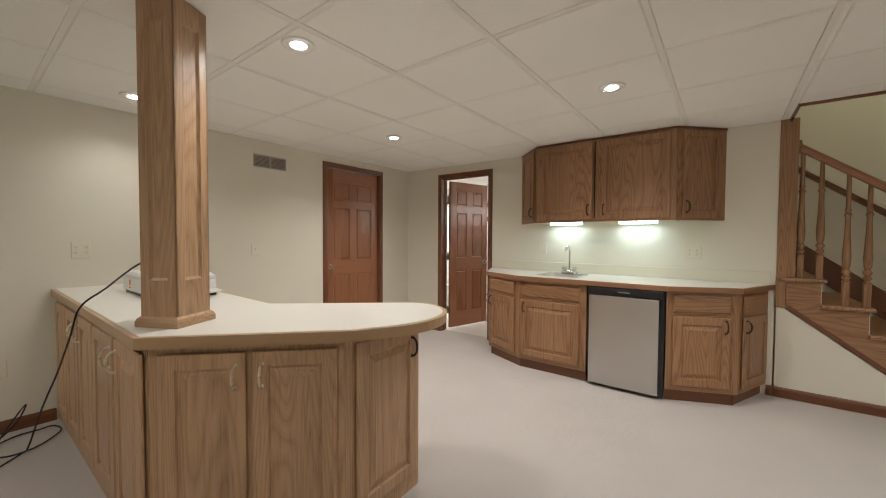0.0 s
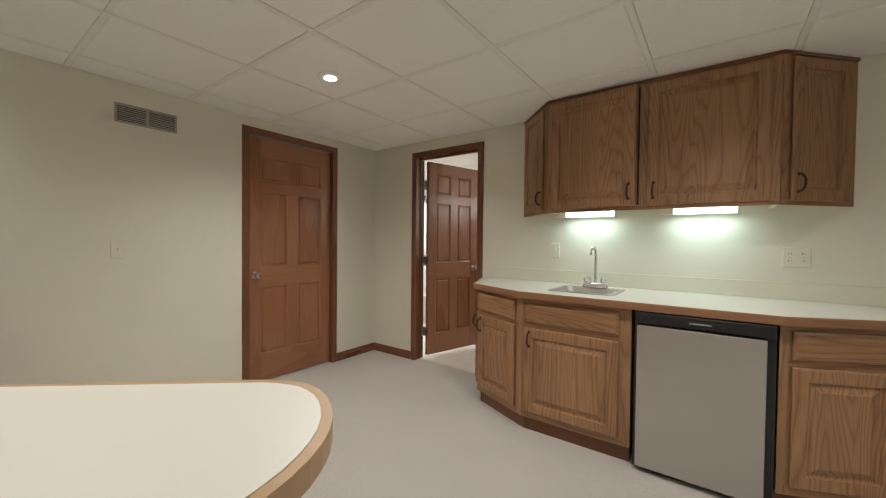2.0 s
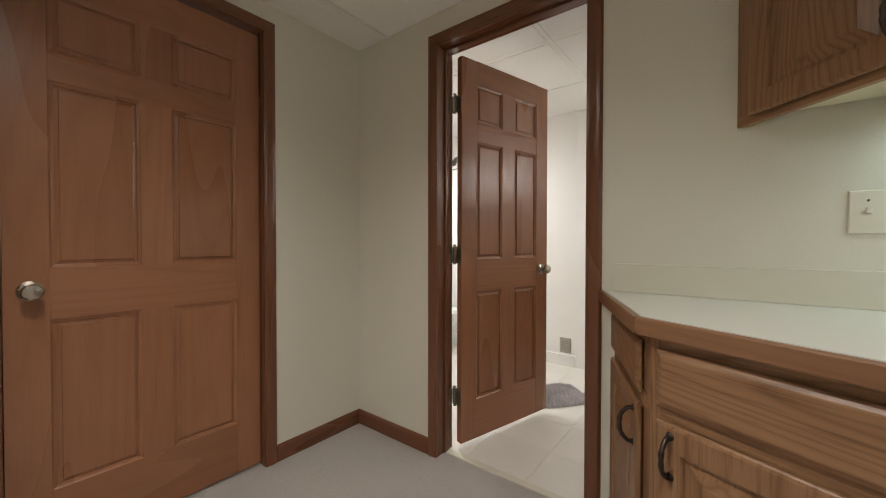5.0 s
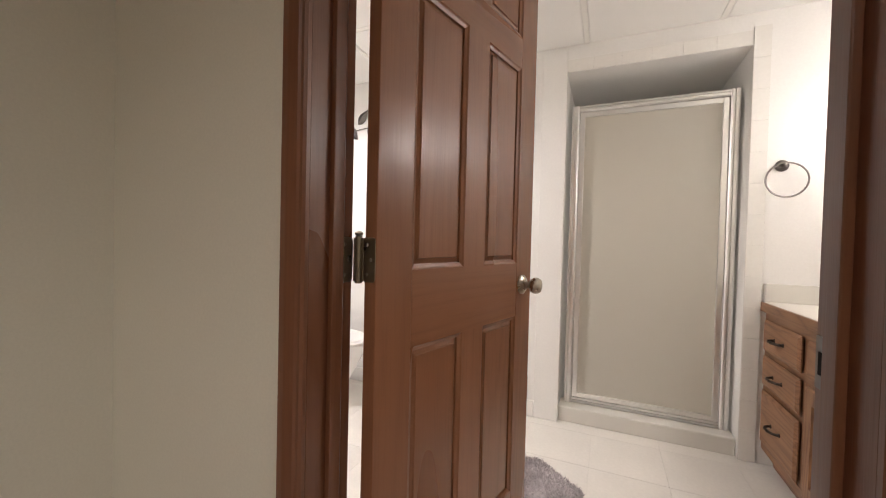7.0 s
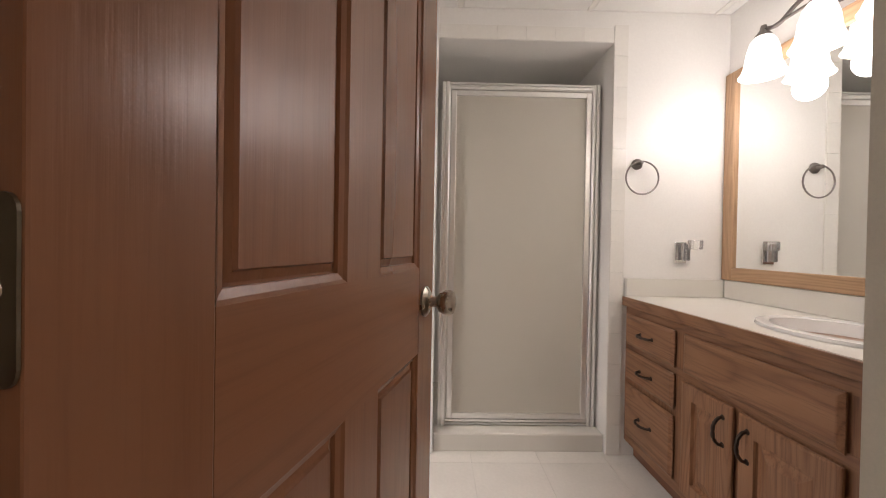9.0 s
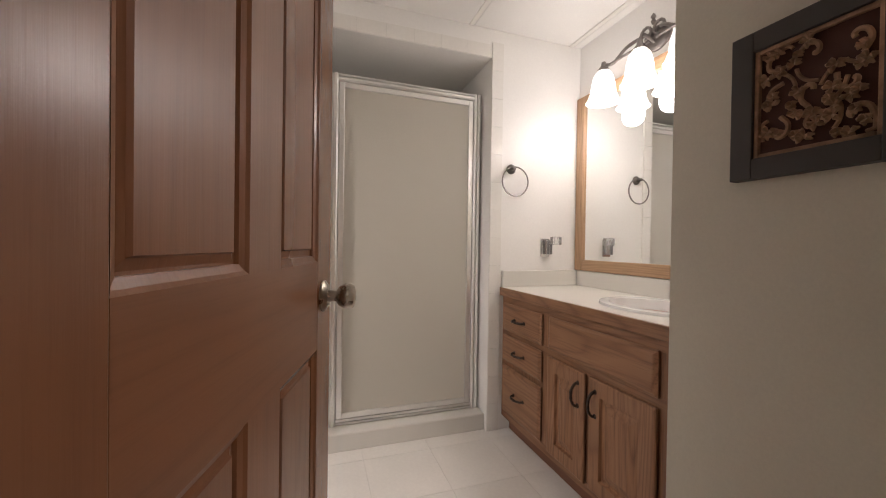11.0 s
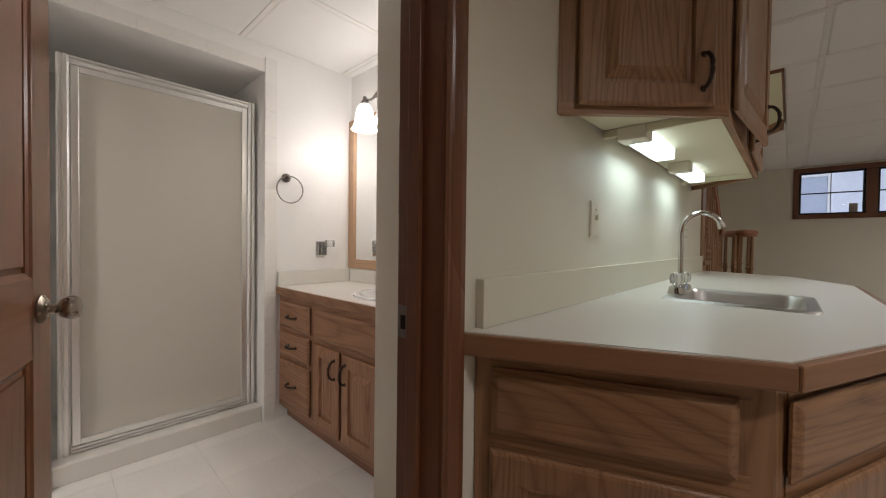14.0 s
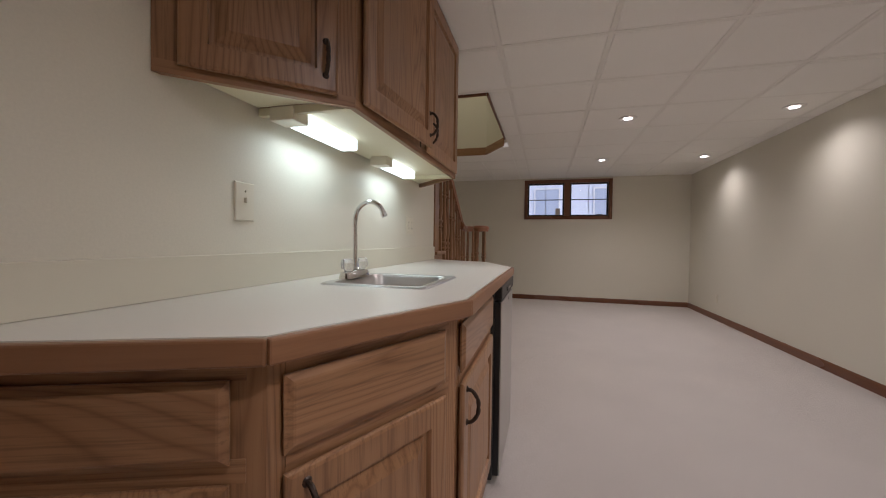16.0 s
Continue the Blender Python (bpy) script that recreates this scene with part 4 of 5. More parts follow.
# stringer: stepped top under the treads, sloping foot
bm = bmesh.new()
for k in range(1, 6):
    x1 = SX + RUN * (5 - k) - 0.03
    x0 = x1 - RUN if k < 5 else 4.035
    za, zb = 0.72 - 0.768 * (x0 - 4.035), 0.72 - 0.768 * (x1 - 4.035)
    vs = [(x0, max(0.0, za)), (x1, max(0.0, zb)), (x1, RISE * k - 0.029), (x0, RISE * k - 0.029)]
    lo = [bm.verts.new((x, -0.004, z)) for x, z in vs]
    hi = [bm.verts.new((x, 0.03, z)) for x, z in vs]
    for i in range(4):
        bm.faces.new((lo[i], lo[(i + 1) % 4], hi[(i + 1) % 4], hi[i]))
    bm.faces.new(lo[::-1]), bm.faces.new(hi)
part("stringer", bm, OAK_X, st)
L = math.dist((4.035, 0.72), (4.9, 0.056))
part("stringer_trim", B(0, L, -0.014, -0.004, 0, 0.03, bevel=0.003), TRIM_X, st, "", pose(4.035, 0, 0.72, 0, math.degrees(math.atan(0.768)), 0))
part("skirt_board", B(0, 2.2, 0.98, 0.998, 0, 0.2), TRIM_X, st, "", pose(3.6, 0, 1.46, 0, math.degrees(math.atan(0.768)), 0))
bm = bmesh.new()
vs = [(3.97, 0), (4.97, 0), (4.03, 0.715), (3.97, 0.76)]
lo, hi = [bm.verts.new((x, 0.0, z)) for x, z in vs], [bm.verts.new((x, 0.09, z)) for x, z in vs]
for i in range(4):
    bm.faces.new((lo[i], lo[(i + 1) % 4], hi[(i + 1) % 4], hi[i]))
bm.faces.new(lo[::-1]), bm.faces.new(hi)
structure("wall_under_stair", bm, WALL, "cream wall under the stairs", "wall")
bm = B(3.975, 4.085, -0.012, 0.13, 0.965, CEIL + 0.005, bevel=0.002)
box(bm, 3.972, 4.03, -0.012, 0.13, 0.72, 0.966)
structure("trim", bm, OAK, "oak cased wall end beside the stairs", "trim")
# handrail with a volute, balusters
hr = thing("stair_railing", "oak stair railing with turned balusters and a volute end", "railing")
sl = -0.768
rail = [(4.085 + 0.12 * k, 0.02, 1.985 + sl * 0.12 * k) for k in range(9)]
rail += [(5.13, 0.02, 1.215), (5.21, 0.02, 1.195), (5.3, 0.01, 1.19), (5.38, -0.05, 1.19), (5.4, -0.13, 1.19), (5.36, -0.2, 1.19), (5.28, -0.22, 1.19), (5.22, -0.17, 1.19), (5.24, -0.11, 1.19), (5.29, -0.11, 1.19)]
pts = spline(rail, 4)


def rail_bm(pts, w=0.031, h=0.032):
    prof = [(-w * 0.7, -h), (w * 0.7, -h), (w * 0.8, -h * 0.2), (w, 0.1 * h), (w * 0.85, h * 0.7), (w * 0.35, h), (-w * 0.35, h), (-w * 0.85, h * 0.7), (-w, 0.1 * h), (-w * 0.8, -h * 0.2)]
    bm, rows = bmesh.new(), []
    for i, p in enumerate(pts):
        d = Vector(pts[min(i + 1, len(pts) - 1)]) - Vector(pts[max(i - 1, 0)])
        side = Vector((d.y, -d.x, 0)).normalized()
        rows.append([bm.verts.new(Vector(p) + side * u + Vector((0, 0, v))) for u, v in prof])
    for a, b in zip(rows, rows[1:]):
        for i in range(len(prof)):
            bm.faces.new((a[i], a[(i + 1) % len(prof)], b[(i + 1) % len(prof)], b[i]))
    bm.faces.new(rows[0][::-1]), bm.faces.new(rows[-1])
    return bm


part("handrail", rail_bm(pts), STAIN_X, hr, "", None, True)
part("rosette", lathe(bmesh.new(), [(0.05, 0), (0.052, 0.008), (0.046, 0.014), (0.02, 0.018)], 24, pose(4.087, 0.02, 1.985, 0, 90)), OAK, hr, "", None, True)
for k in range(5, 0, -1):
    for j, off in enumerate((0.15, 0.042)):
        x = SX + RUN * (5 - k) - off
        z0 = RISE * k
        top = 1.985 + sl * (x - 4.085) - 0.03 if x < 5.1 else 1.165
        if x > 4.1:
            part("baluster", turned_baluster_bm(top - z0), OAK, hr, "", pose(x, 0.02, z0), True)
part("bullnose_step", loft(bmesh.new(), [rounded(0.2, 0.17, 0.14, 0.0005), rounded(0.2, 0.17, 0.14, RISE - 0.03), rounded(0.215, 0.185, 0.15, RISE - 0.028), rounded(0.215, 0.185, 0.15, RISE - 0.001)]), OAK, st, "", pose(5.27, -0.12, 0), True)
for a in range(5):
    x, y = 5.3 + 0.095 * math.cos(a * 1.2 - 1.9), -0.11 + 0.1 * math.sin(a * 1.2 - 1.9)
    part("baluster", turned_baluster_bm(1.165 - RISE), OAK, hr, "", pose(x, y, RISE), True)
bm = B(-0.035, 0.035, -0.035, 0.035, 0, 0.2, bevel=0.003)
lathe(bm, [(0.033, 0.2), (0.038, 0.22), (0.028, 0.235), (0.035, 0.26), (0.03, 0.3), (0.038, 0.4), (0.03, 0.6), (0.025, 0.7), (0.034, 0.72), (0.025, 0.74), (0.03, 0.975)], 18)
part("newel_post", bm, OAK, hr, "", pose(5.3, -0.11, RISE), True)
wr = thing("wall_handrail", "dark wooden handrail on brackets along the stairwell wall", "handrail")
part("rail", rail_bm([(3.2 + 0.2 * k, 0.93, 2.69 + sl * 0.2 * k) for k in range(10)], 0.028, 0.03), TRIM_X, wr, "", None, True)
for x in (3.4, 4.1, 4.85):
    zz = 2.69 + sl * (x - 3.2)
    part("bracket", tube(bmesh.new(), spline([(x, 0.998, zz - 0.09), (x, 0.95, zz - 0.08), (x, 0.93, zz - 0.03)], 4), 0.007, 8), BRONZE, wr, "", None, True)

# ---- far window and outside ----
wd = thing("window_1", "high two-sash window in a dark stained wooden frame", "window", pose(FAR_X, -0.477, 1.464, 0, 0, -90), kind="structure")
WW, WH = 1.491, 0.71
for x0, x1, z0, z1, mt in ((0, 0.06, 0, WH, TRIM), (WW - 0.06, WW, 0, WH, TRIM), (0.06, WW - 0.06, 0, 0.06, TRIM_X), (0.06, WW - 0.06, WH - 0.06, WH, TRIM_X), (WW / 2 - 0.05, WW / 2 + 0.05, 0.06, WH - 0.06, TRIM)):
    part("casing", B(x0, x1, -0.02, 0.1, z0, z1, bevel=0.003), mt, wd)
for x0, x1 in ((0.06, WW / 2 - 0.05), (WW / 2 + 0.05, WW - 0.06)):
    s = part("sash", rings(bmesh.new(), x0, x1, 0.06, WH - 0.06, [(0, 0.08), (0, 0.03), (0.022, 0.03), (0.026, 0.05)], False), BLACK, wd, "dark sash")
    g = part("pane", B(x0 + 0.02, x1 - 0.02, 0.05, 0.054, 0.08, WH - 0.08), PANE, s)
    g.visible_shadow = False
    part("muntin", B(x0 + 0.02, x1 - 0.02, 0.042, 0.06, WH / 2 - 0.008, WH / 2 + 0.008), BLACK, s)
    part("muntin", B((x0 + x1) / 2 - 0.005, (x0 + x1) / 2 + 0.005, 0.056, 0.062, 0.08, WH - 0.08), SIDING, s)
part("crank", tube(bmesh.new(), [(1.22, -0.025, 0.075), (1.28, -0.05, 0.085), (1.34, -0.045, 0.075)], 0.007, 8), BRONZE, wd)
part("sticker", B(0.55, 0.63, 0.046, 0.049, 0.08, 0.2), GRILLE, wd)
structure("ground", B(FAR_X + 0.2, 60, -40, 40, 0.9, 1.38), SNOW, "snow-covered ground outside the window", "ground")
nb = thing("neighbour_house", "grey sided house seen through the high window", "house", pose(22, -5, 1.38))
part("wall", B(0, 6, -9, 9, -0.1, 5.2), SIDING, nb)
part("roof", prism(bmesh.new(), [(-0.4, -9.5), (6.4, -9.5), (6.4, 9.5), (-0.4, 9.5)], 5.2, 5.6), SNOW, nb)
for y in (-6, -3, 0.5, 3.5, 6.5):
    w = part("window", B(-0.05, 0.0, y, y + 1.2, 1.0, 2.5), FAR_GLASS, nb)
    part("window_frame", rings(bmesh.new(), 0, 1.2, 0, 1.5, [(-0.08, 0), (-0.08, -0.08), (0, -0.08)], False), SNOW, w, "", pose(0, y + 1.2, 1.0, 0, 0, -90))

# ---- bathroom ----
BX0, BX1, BY = -0.95, 2.29, 1.787
SHX0, SHX1, SHZ = 0.84, 1.706, 2.05
structure("floor_bath", B(BX0, BX1, 0.06, 2.8, -0.1, -0.004), GROUT, "pale grout bed of the bathroom floor", "floor")
structure("wall_bath_back", B(BX0, SHX0, BY, BY + 0.1, -0.05, 2.35), BATH_WALL, "white bathroom wall beside the shower", "wall")
structure("wall_bath_back", B(SHX1, BX1, BY, BY + 0.1, -0.05, 2.35), BATH_WALL, "white bathroom wall beside the shower", "wall")
structure("wall_bath_back", B(SHX0, SHX1, BY, BY + 0.1, SHZ, 2.35), BATH_WALL, "white bathroom wall over the shower", "wall")
structure("wall_bath_west", B(BX0 - 0.1, BX0, 0.0, BY + 0.1, -0.05, 2.35), BATH_WALL, "white bathroom wall", "wall")
structure("wall_bath_east", B(BX1, 2.378, 0.12, BY + 0.1, -0.05, 2.35), BATH_WALL, "white bathroom wall behind the mirror", "wall")
structure("wall_bath_block", B(1.646, BX1, 0.125, 0.63, -0.003, 2.195), WALL, "cream wall block beside the vanity", "wall")
structure("wall_bath_lining", B(-0.95, W0 - 0.09, 0.1205, 0.124, 0, 2.2), BATH_WALL, "white bathroom side of the door wall", "wall")
tiled_ceiling("ceiling_bath", [(BX0, BX1, 0.12, BY)], [-0.97 + 0.6375 * k + 0.0 for k in range(0, 7)][1:], [1.2, 0.58], speckled("bath_ceiling_tile", (0.87, 0.855, 0.82), 0.7, 0.03, 200.0), GRID_C, "white suspended ceiling of the bathroom")
structure("trim", B(0.70, SHX0, BY - 0.008, BY - 0.0005, 0.0, 2.198, bevel=0.003), BATH_WALL, "white tiled strip beside the shower", "trim")
structure("baseboard", B(BX0, 0.70, BY - 0.012, BY - 0.0005, 0.0, 0.1, bevel=0.003), BATH_WALL, "white tile base along the bathroom wall", "baseboard")

band = structure("trim", B(SHX1, SHX1 + 0.07, BY - 0.003, BY - 0.0004, 0.0, 2.13), TILE_W, "white glazed tile band round the shower opening", "trim")
band_me = mesh_of("tile", B(-0.034, 0.034, -0.004, 0.0, -0.0758, 0.0758, bevel=0.0008), TILE_W)
head_me = mesh_of("tile", B(-0.0764, 0.0764, -0.0035, 0.0, -0.0345, 0.0345, bevel=0.0006), TILE_W)
for k in range(14):
    ob = new("tile", band_me)
    ob.parent = band
    ob.matrix_basis = pose(SHX1 + 0.035, BY - 0.003, 0.077 + 0.1525 * k)
for k in range(6):
    ob = new("tile", head_me)
    ob.parent = band
    ob.matrix_basis = pose(SHX1 - 0.077 - 0.144 * k, BY - 0.0005, SHZ + 0.036) @ Matrix.Diagonal((0.94, 1, 1, 1))

# shower
structure("shower_lining", B(SHX0 - 0.03, SHX0 - 0.002, BY + 0.1, 2.75, 0, 2.2), BATH_WALL, "white shower side wall", "wall")
structure("shower_lining", B(SHX1 + 0.002, SHX1 + 0.03, BY + 0.1, 2.75, 0, 2.2), BATH_WALL, "white shower side wall", "wall")
structure("shower_lining", B(SHX0 - 0.03, SHX1 + 0.03, 2.75, 2.8, 0, 2.2), BATH_WALL, "white shower back wall", "wall")
structure("shower_ceiling", B(SHX0 - 0.03, SHX1 + 0.03, BY + 0.1, 2.8, SHZ, SHZ + 0.1), BATH_WALL, "white shower ceiling", "ceiling")
structure("shower_curb", B(SHX0 + 0.001, SHX1 - 0.001, BY + 0.022, 1.95, -0.003, 0.09, bevel=0.008), LAMINATE, "white shower curb", "curb")
se = thing("shower_enclosure", "chrome framed shower door with obscure glass", "shower", pose(0.864, 1.905, 0.09))
SW, SH = 0.829, 1.795


def channel_bm(w, L):
    """A ribbed metal upright."""
    prof = [(0, 0.02), (0, -0.012), (0.006, -0.016), (w * 0.3, -0.016), (w * 0.36, -0.006), (w * 0.45, -0.006), (w * 0.5, -0.018), (w - 0.008, -0.018), (w, -0.01), (w, 0.02)]
    bm = bmesh.new()
    lo, hi = [bm.verts.new((x, y, 0)) for x, y in prof], [bm.verts.new((x, y, L)) for x, y in prof]
    for i in range(len(prof)):
        j = (i + 1) % len(prof)
        bm.faces.new((lo[i], lo[j], hi[j], hi[i]))
    bm.faces.new(lo[::-1]), bm.faces.new(hi)
    return bm


part("upright", channel_bm(0.042, SH), ALUMINIUM, se, "ribbed chrome upright")
part("upright", channel_bm(0.042, SH), ALUMINIUM, se, "ribbed chrome upright", pose(SW - 0.042, 0, 0))
part("head_rail", channel_bm(0.036, SW - 0.084), ALUMINIUM, se, "", pose(0.042, 0, SH, 0, 90, 0))
part("sill", channel_bm(0.03, SW - 0.084), ALUMINIUM, se, "", pose(0.042, 0, 0.032, 0, 90, 0))
d = part("door", B(0.072, SW - 0.072, -0.002, 0.003, 0.062, SH - 0.066), OBSCURE, se, "obscure textured glass door")
d.visible_shadow = False
for x0, x1, z0, z1 in ((0.046, 0.074, 0.036, SH - 0.04), (SW - 0.074, SW - 0.046, 0.036, SH - 0.04), (0.074, SW - 0.074, 0.036, 0.064), (0.074, SW - 0.074, SH - 0.068, SH - 0.04)):
    part("door_frame", B(x0, x1, -0.012, 0.012, z0, z1, bevel=0.003), ALUMINIUM, d)
part("bath_shelf", B(0.3, 0.45, 0.8, 0.84, 1.5, 1.54), WHITE, se)
sh = thing("shower_spray", "dark shower head on the tiled side wall", "shower head", pose(1.706, 2.3, 1.85))
part("arm", tube(bmesh.new(), spline([(0, 0, 0.02), (-0.08, 0, 0.03), (-0.14, 0, -0.01)], 5), 0.01, 8), PEWTER, sh, "", None, True)
part("head", lathe(bmesh.new(), [(0.012, 0.03), (0.02, 0.01), (0.045, -0.02), (0.045, -0.03)], 16, pose(-0.16, 0, -0.02, 0, 25)), PEWTER, sh, "", None, True)
vv = thing("shower_valve", "chrome valve in the shower", "valve", pose(1.704, 2.25, 1.1))
part("handle", lathe(bmesh.new(), [(0.07, 0), (0.07, 0.006), (0.03, 0.012), (0.03, 0.05), (0.02, 0.055)], 20, pose(0, 0, 0, 0, -90)), PEWTER, vv, "", None, True)

# vanity
VX = 1.785
vn = thing("vanity_cabinet", "oak vanity with three drawers and two raised-panel doors", "cabinet", pose(VX + 0.012, BY - 0.003, 0, 0, 0, -90))
VL = BY - 0.003 - 0.633
part("body", B(0, VL, 0, 0.487, 0.085, 0.768), VAN, vn)
part("toe_kick", B(0.0, VL, 0.05, 0.48, 0.0, 0.085), TRIM_X, vn)
for z0, z1 in ((0.711, 0.767), (0.542, 0.574), (0.0855, 0.124)):
    part("face_rail", B(0.02, VL - 0.02, -0.0018, 0.004, z0, z1), VAN_X, vn)
for z0, z1 in ((0.57, 0.715), (0.405, 0.545), (0.13, 0.38)):
    dr = part("drawer_front", drawer_front_bm(0.03, 0.395, z0, z1), VAN_X, vn)
    pull(dr, 0.21, (z0 + z1) / 2, 0.02, True)
part("drawer_front", drawer_front_bm(0.45, 1.005, 0.57, 0.715), VAN_X, vn)
for x0, x1, hx in ((0.45, 0.69, 0.655), (0.715, 1.005, 0.75)):
    dd = part("door", raised_door_bm(x0, x1, 0.12, 0.54), VAN, vn)
    pull(dd, hx, 0.45)
vtp = thing("vanity_counter", "white vanity top with splash and oak edge", "worktop")
BXC, BYC, RX, RY = 2.035, 1.0, 0.165, 0.215
bm = bmesh.new()
n = 40
ring = [(BXC + RX * 0.97 * math.cos(2 * math.pi * k / n), BYC + RY * 0.97 * math.sin(2 * math.pi * k / n)) for k in range(n)]


def to_edge(k):
    """The point of the top's outline straight out from the basin's rim."""
    a = 2 * math.pi * k / n
    c, s = math.cos(a), math.sin(a)
    tx = ((2.288 if c > 0 else VX) - BXC) / c if abs(c) > 1e-6 else 9
    ty = ((BY - 0.002 if s > 0 else 0.632) - BYC) / s if abs(s) > 1e-6 else 9
    t = min(tx, ty)
    return BXC + t * c, BYC + t * s


rows = [[bm.verts.new((*ring[k], 0.797)) for k in range(n)], [bm.verts.new((*to_edge(k), 0.797)) for k in range(n)], [bm.verts.new((*to_edge(k), 0.77)) for k in range(n)]]
for a, b in zip(rows, rows[1:]):
    for i in range(n):
        bm.faces.new((a[i], a[(i + 1) % n], b[(i + 1) % n], b[i]))
for cxx, cyy in ((VX, BY - 0.002), (2.288, BY - 0.002), (2.288, 0.632), (VX, 0.632)):
    j = min(range(n), key=lambda k: (to_edge(k)[0] - cxx) ** 2 + (to_edge(k)[1] - cyy) ** 2)
    for r in rows[1:]:
        r[j].co.x, r[j].co.y = cxx, cyy
part("sheet", bm, LAMINATE, vtp)
part("edge_strip", B(0, BY - 0.634, 0.0005, 0.012, 0.752, 0.796, bevel=0.002), VAN_X, vtp, "oak edge strip", pose(VX, 0.632, 0, 0, 0, 90))
part("splash", B(2.27, 2.289, 0.632, BY - 0.022, 0.7975, 0.886, bevel=0.003), LAMINATE, vtp)
part("splash", B(VX, 2.27, BY - 0.021, BY - 0.001, 0.7975, 0.886, bevel=0.003), LAMINATE, vtp)
bs = thing("wash_basin", "white oval drop-in wash basin in the vanity top", "sink", pose(BXC, BYC, 0.797))


def oval(rx, ry, z, n=40):
    return [(rx * math.cos(2 * math.pi * k / n), ry * math.sin(2 * math.pi * k / n), z) for k in range(n)]


part("basin", loft(bmesh.new(), [oval(RX + 0.02, RY + 0.02, 0.0008), oval(RX + 0.018, RY + 0.018, 0.011), oval(RX, RY, 0.015), oval(RX - 0.018, RY - 0.018, 0.01), oval(RX - 0.035, RY - 0.04, -0.04), oval(RX - 0.08, RY - 0.1, -0.1), oval(0.025, 0.025, -0.115)]), PORCELAIN, bs, "", None, True)
tp = thing("basin_tap", "chrome basin tap with white cross handles", "tap", pose(2.225, 1.0, 0.798))
part("body", loft(bmesh.new(), [rounded(0.026, 0.085, 0.02, 0), rounded(0.022, 0.08, 0.02, 0.03)]), CHROME, tp, "", None, True)
part("spout", tube(bmesh.new(), spline([(0, 0, 0.02), (-0.02, 0, 0.07), (-0.07, 0, 0.085), (-0.11, 0, 0.06)], 5), 0.011, 10), CHROME, tp, "", None, True)
for s in (-0.06, 0.06):
    part("handle", lathe(bmesh.new(), [(0.012, 0.03), (0.012, 0.05), (0.026, 0.056), (0.028, 0.075), (0.018, 0.085)], 12, pose(0, s, 0)), WHITE, tp, "white handle", None, True)

# mirror and lamp over it
mr = thing("mirror", "large wall mirror in a pale oak frame over the vanity", "mirror", pose(BX1 - 0.002, 1.782, 0.888, 0, 0, -90))
ML, MH = 1.1, 1.01
part("glass", B(0.05, ML - 0.05, -0.008, -0.004, 0.05, MH - 0.05), MIRROR, mr, "clear mirror glass")
for x0, x1, z0, z1, mt in ((0, 0.062, 0, MH, PALE), (ML - 0.062, ML, 0, MH, PALE), (0.062, ML - 0.062, 0, 0.062, PALE_X), (0.062, ML - 0.062, MH - 0.062, MH, PALE_X)):
    part("frame", B(x0, x1, -0.022, 0, z0, z1, bevel=0.005), mt, mr)
vl = thing("vanity_light", "pewter scrolled wall light with three glowing white glass bells", "light", pose(BX1 - 0.002, 1.25, 1.99))
part("back_plate", lathe(bmesh.new(), [(0.075, 0), (0.075, 0.01), (0.06, 0.02), (0.03, 0.026)], 24, pose(0, 0, 0, 0, -90) @ Matrix.Diagonal((0.75, 1, 1, 1))), PEWTER, vl, "", None, True)
part("finial", lathe(bmesh.new(), [(0.006, 0), (0.011, 0.012), (0.006, 0.022), (0.012, 0.034), (0.002, 0.05)], 12, pose(-0.03, 0, 0.06)), PEWTER, vl, "", None, True)
for s in (-1, 1):
    sp = [(-0.035, s * (0.035 + 0.028 * math.cos(a)), 0.03 + 0.028 * math.sin(a)) for a in (0.6 * k for k in range(9))]
    part("scroll", tube(bmesh.new(), sp, 0.007, 8), PEWTER, vl, "", None, True)
    arm = spline([(-0.03, s * 0.04, 0.03), (-0.08, s * 0.1, -0.005), (-0.094, s * 0.17, -0.05), (-0.106, s * 0.215, -0.045), (-0.106, s * 0.228, -0.06)], 5)
    part("arm", tube(bmesh.new(), arm, 0.008, 8), PEWTER, vl, "", None, True)
    arm = spline([(-0.03, s * 0.02, -0.01), (-0.1, s * 0.1, -0.05), (-0.103, s * 0.2, -0.052)], 5)
    part("arm", tube(bmesh.new(), arm, 0.006, 8), PEWTER, vl, "", None, True)
part("arm", tube(bmesh.new(), spline([(-0.02, 0, -0.02), (-0.09, 0, 0.0), (-0.106, 0, -0.04), (-0.106, 0, -0.06)], 5), 0.008, 8), PEWTER, vl, "", None, True)
for sx, sy in SHADES:
    y = sy - 1.25
    part("fitter", lathe(bmesh.new(), [(0.01, 0.02), (0.014, 0.0), (0.03, -0.022), (0.03, -0.03)], 16, pose(-0.106, y, -0.045)), PEWTER, vl, "", None, True)
    bm = loft(bmesh.new(), [[(r * math.cos(2 * math.pi * k / 28), r * math.sin(2 * math.pi * k / 28), z) for k in range(28)] for r, z in ((0.03, 0), (0.045, -0.02), (0.056, -0.06), (0.062, -0.11), (0.075, -0.145), (0.082, -0.155))], False)
    part("shade", bm, SHADE, vl, "glowing white glass bell", pose(-0.106, y, -0.073), True).visible_shadow = False

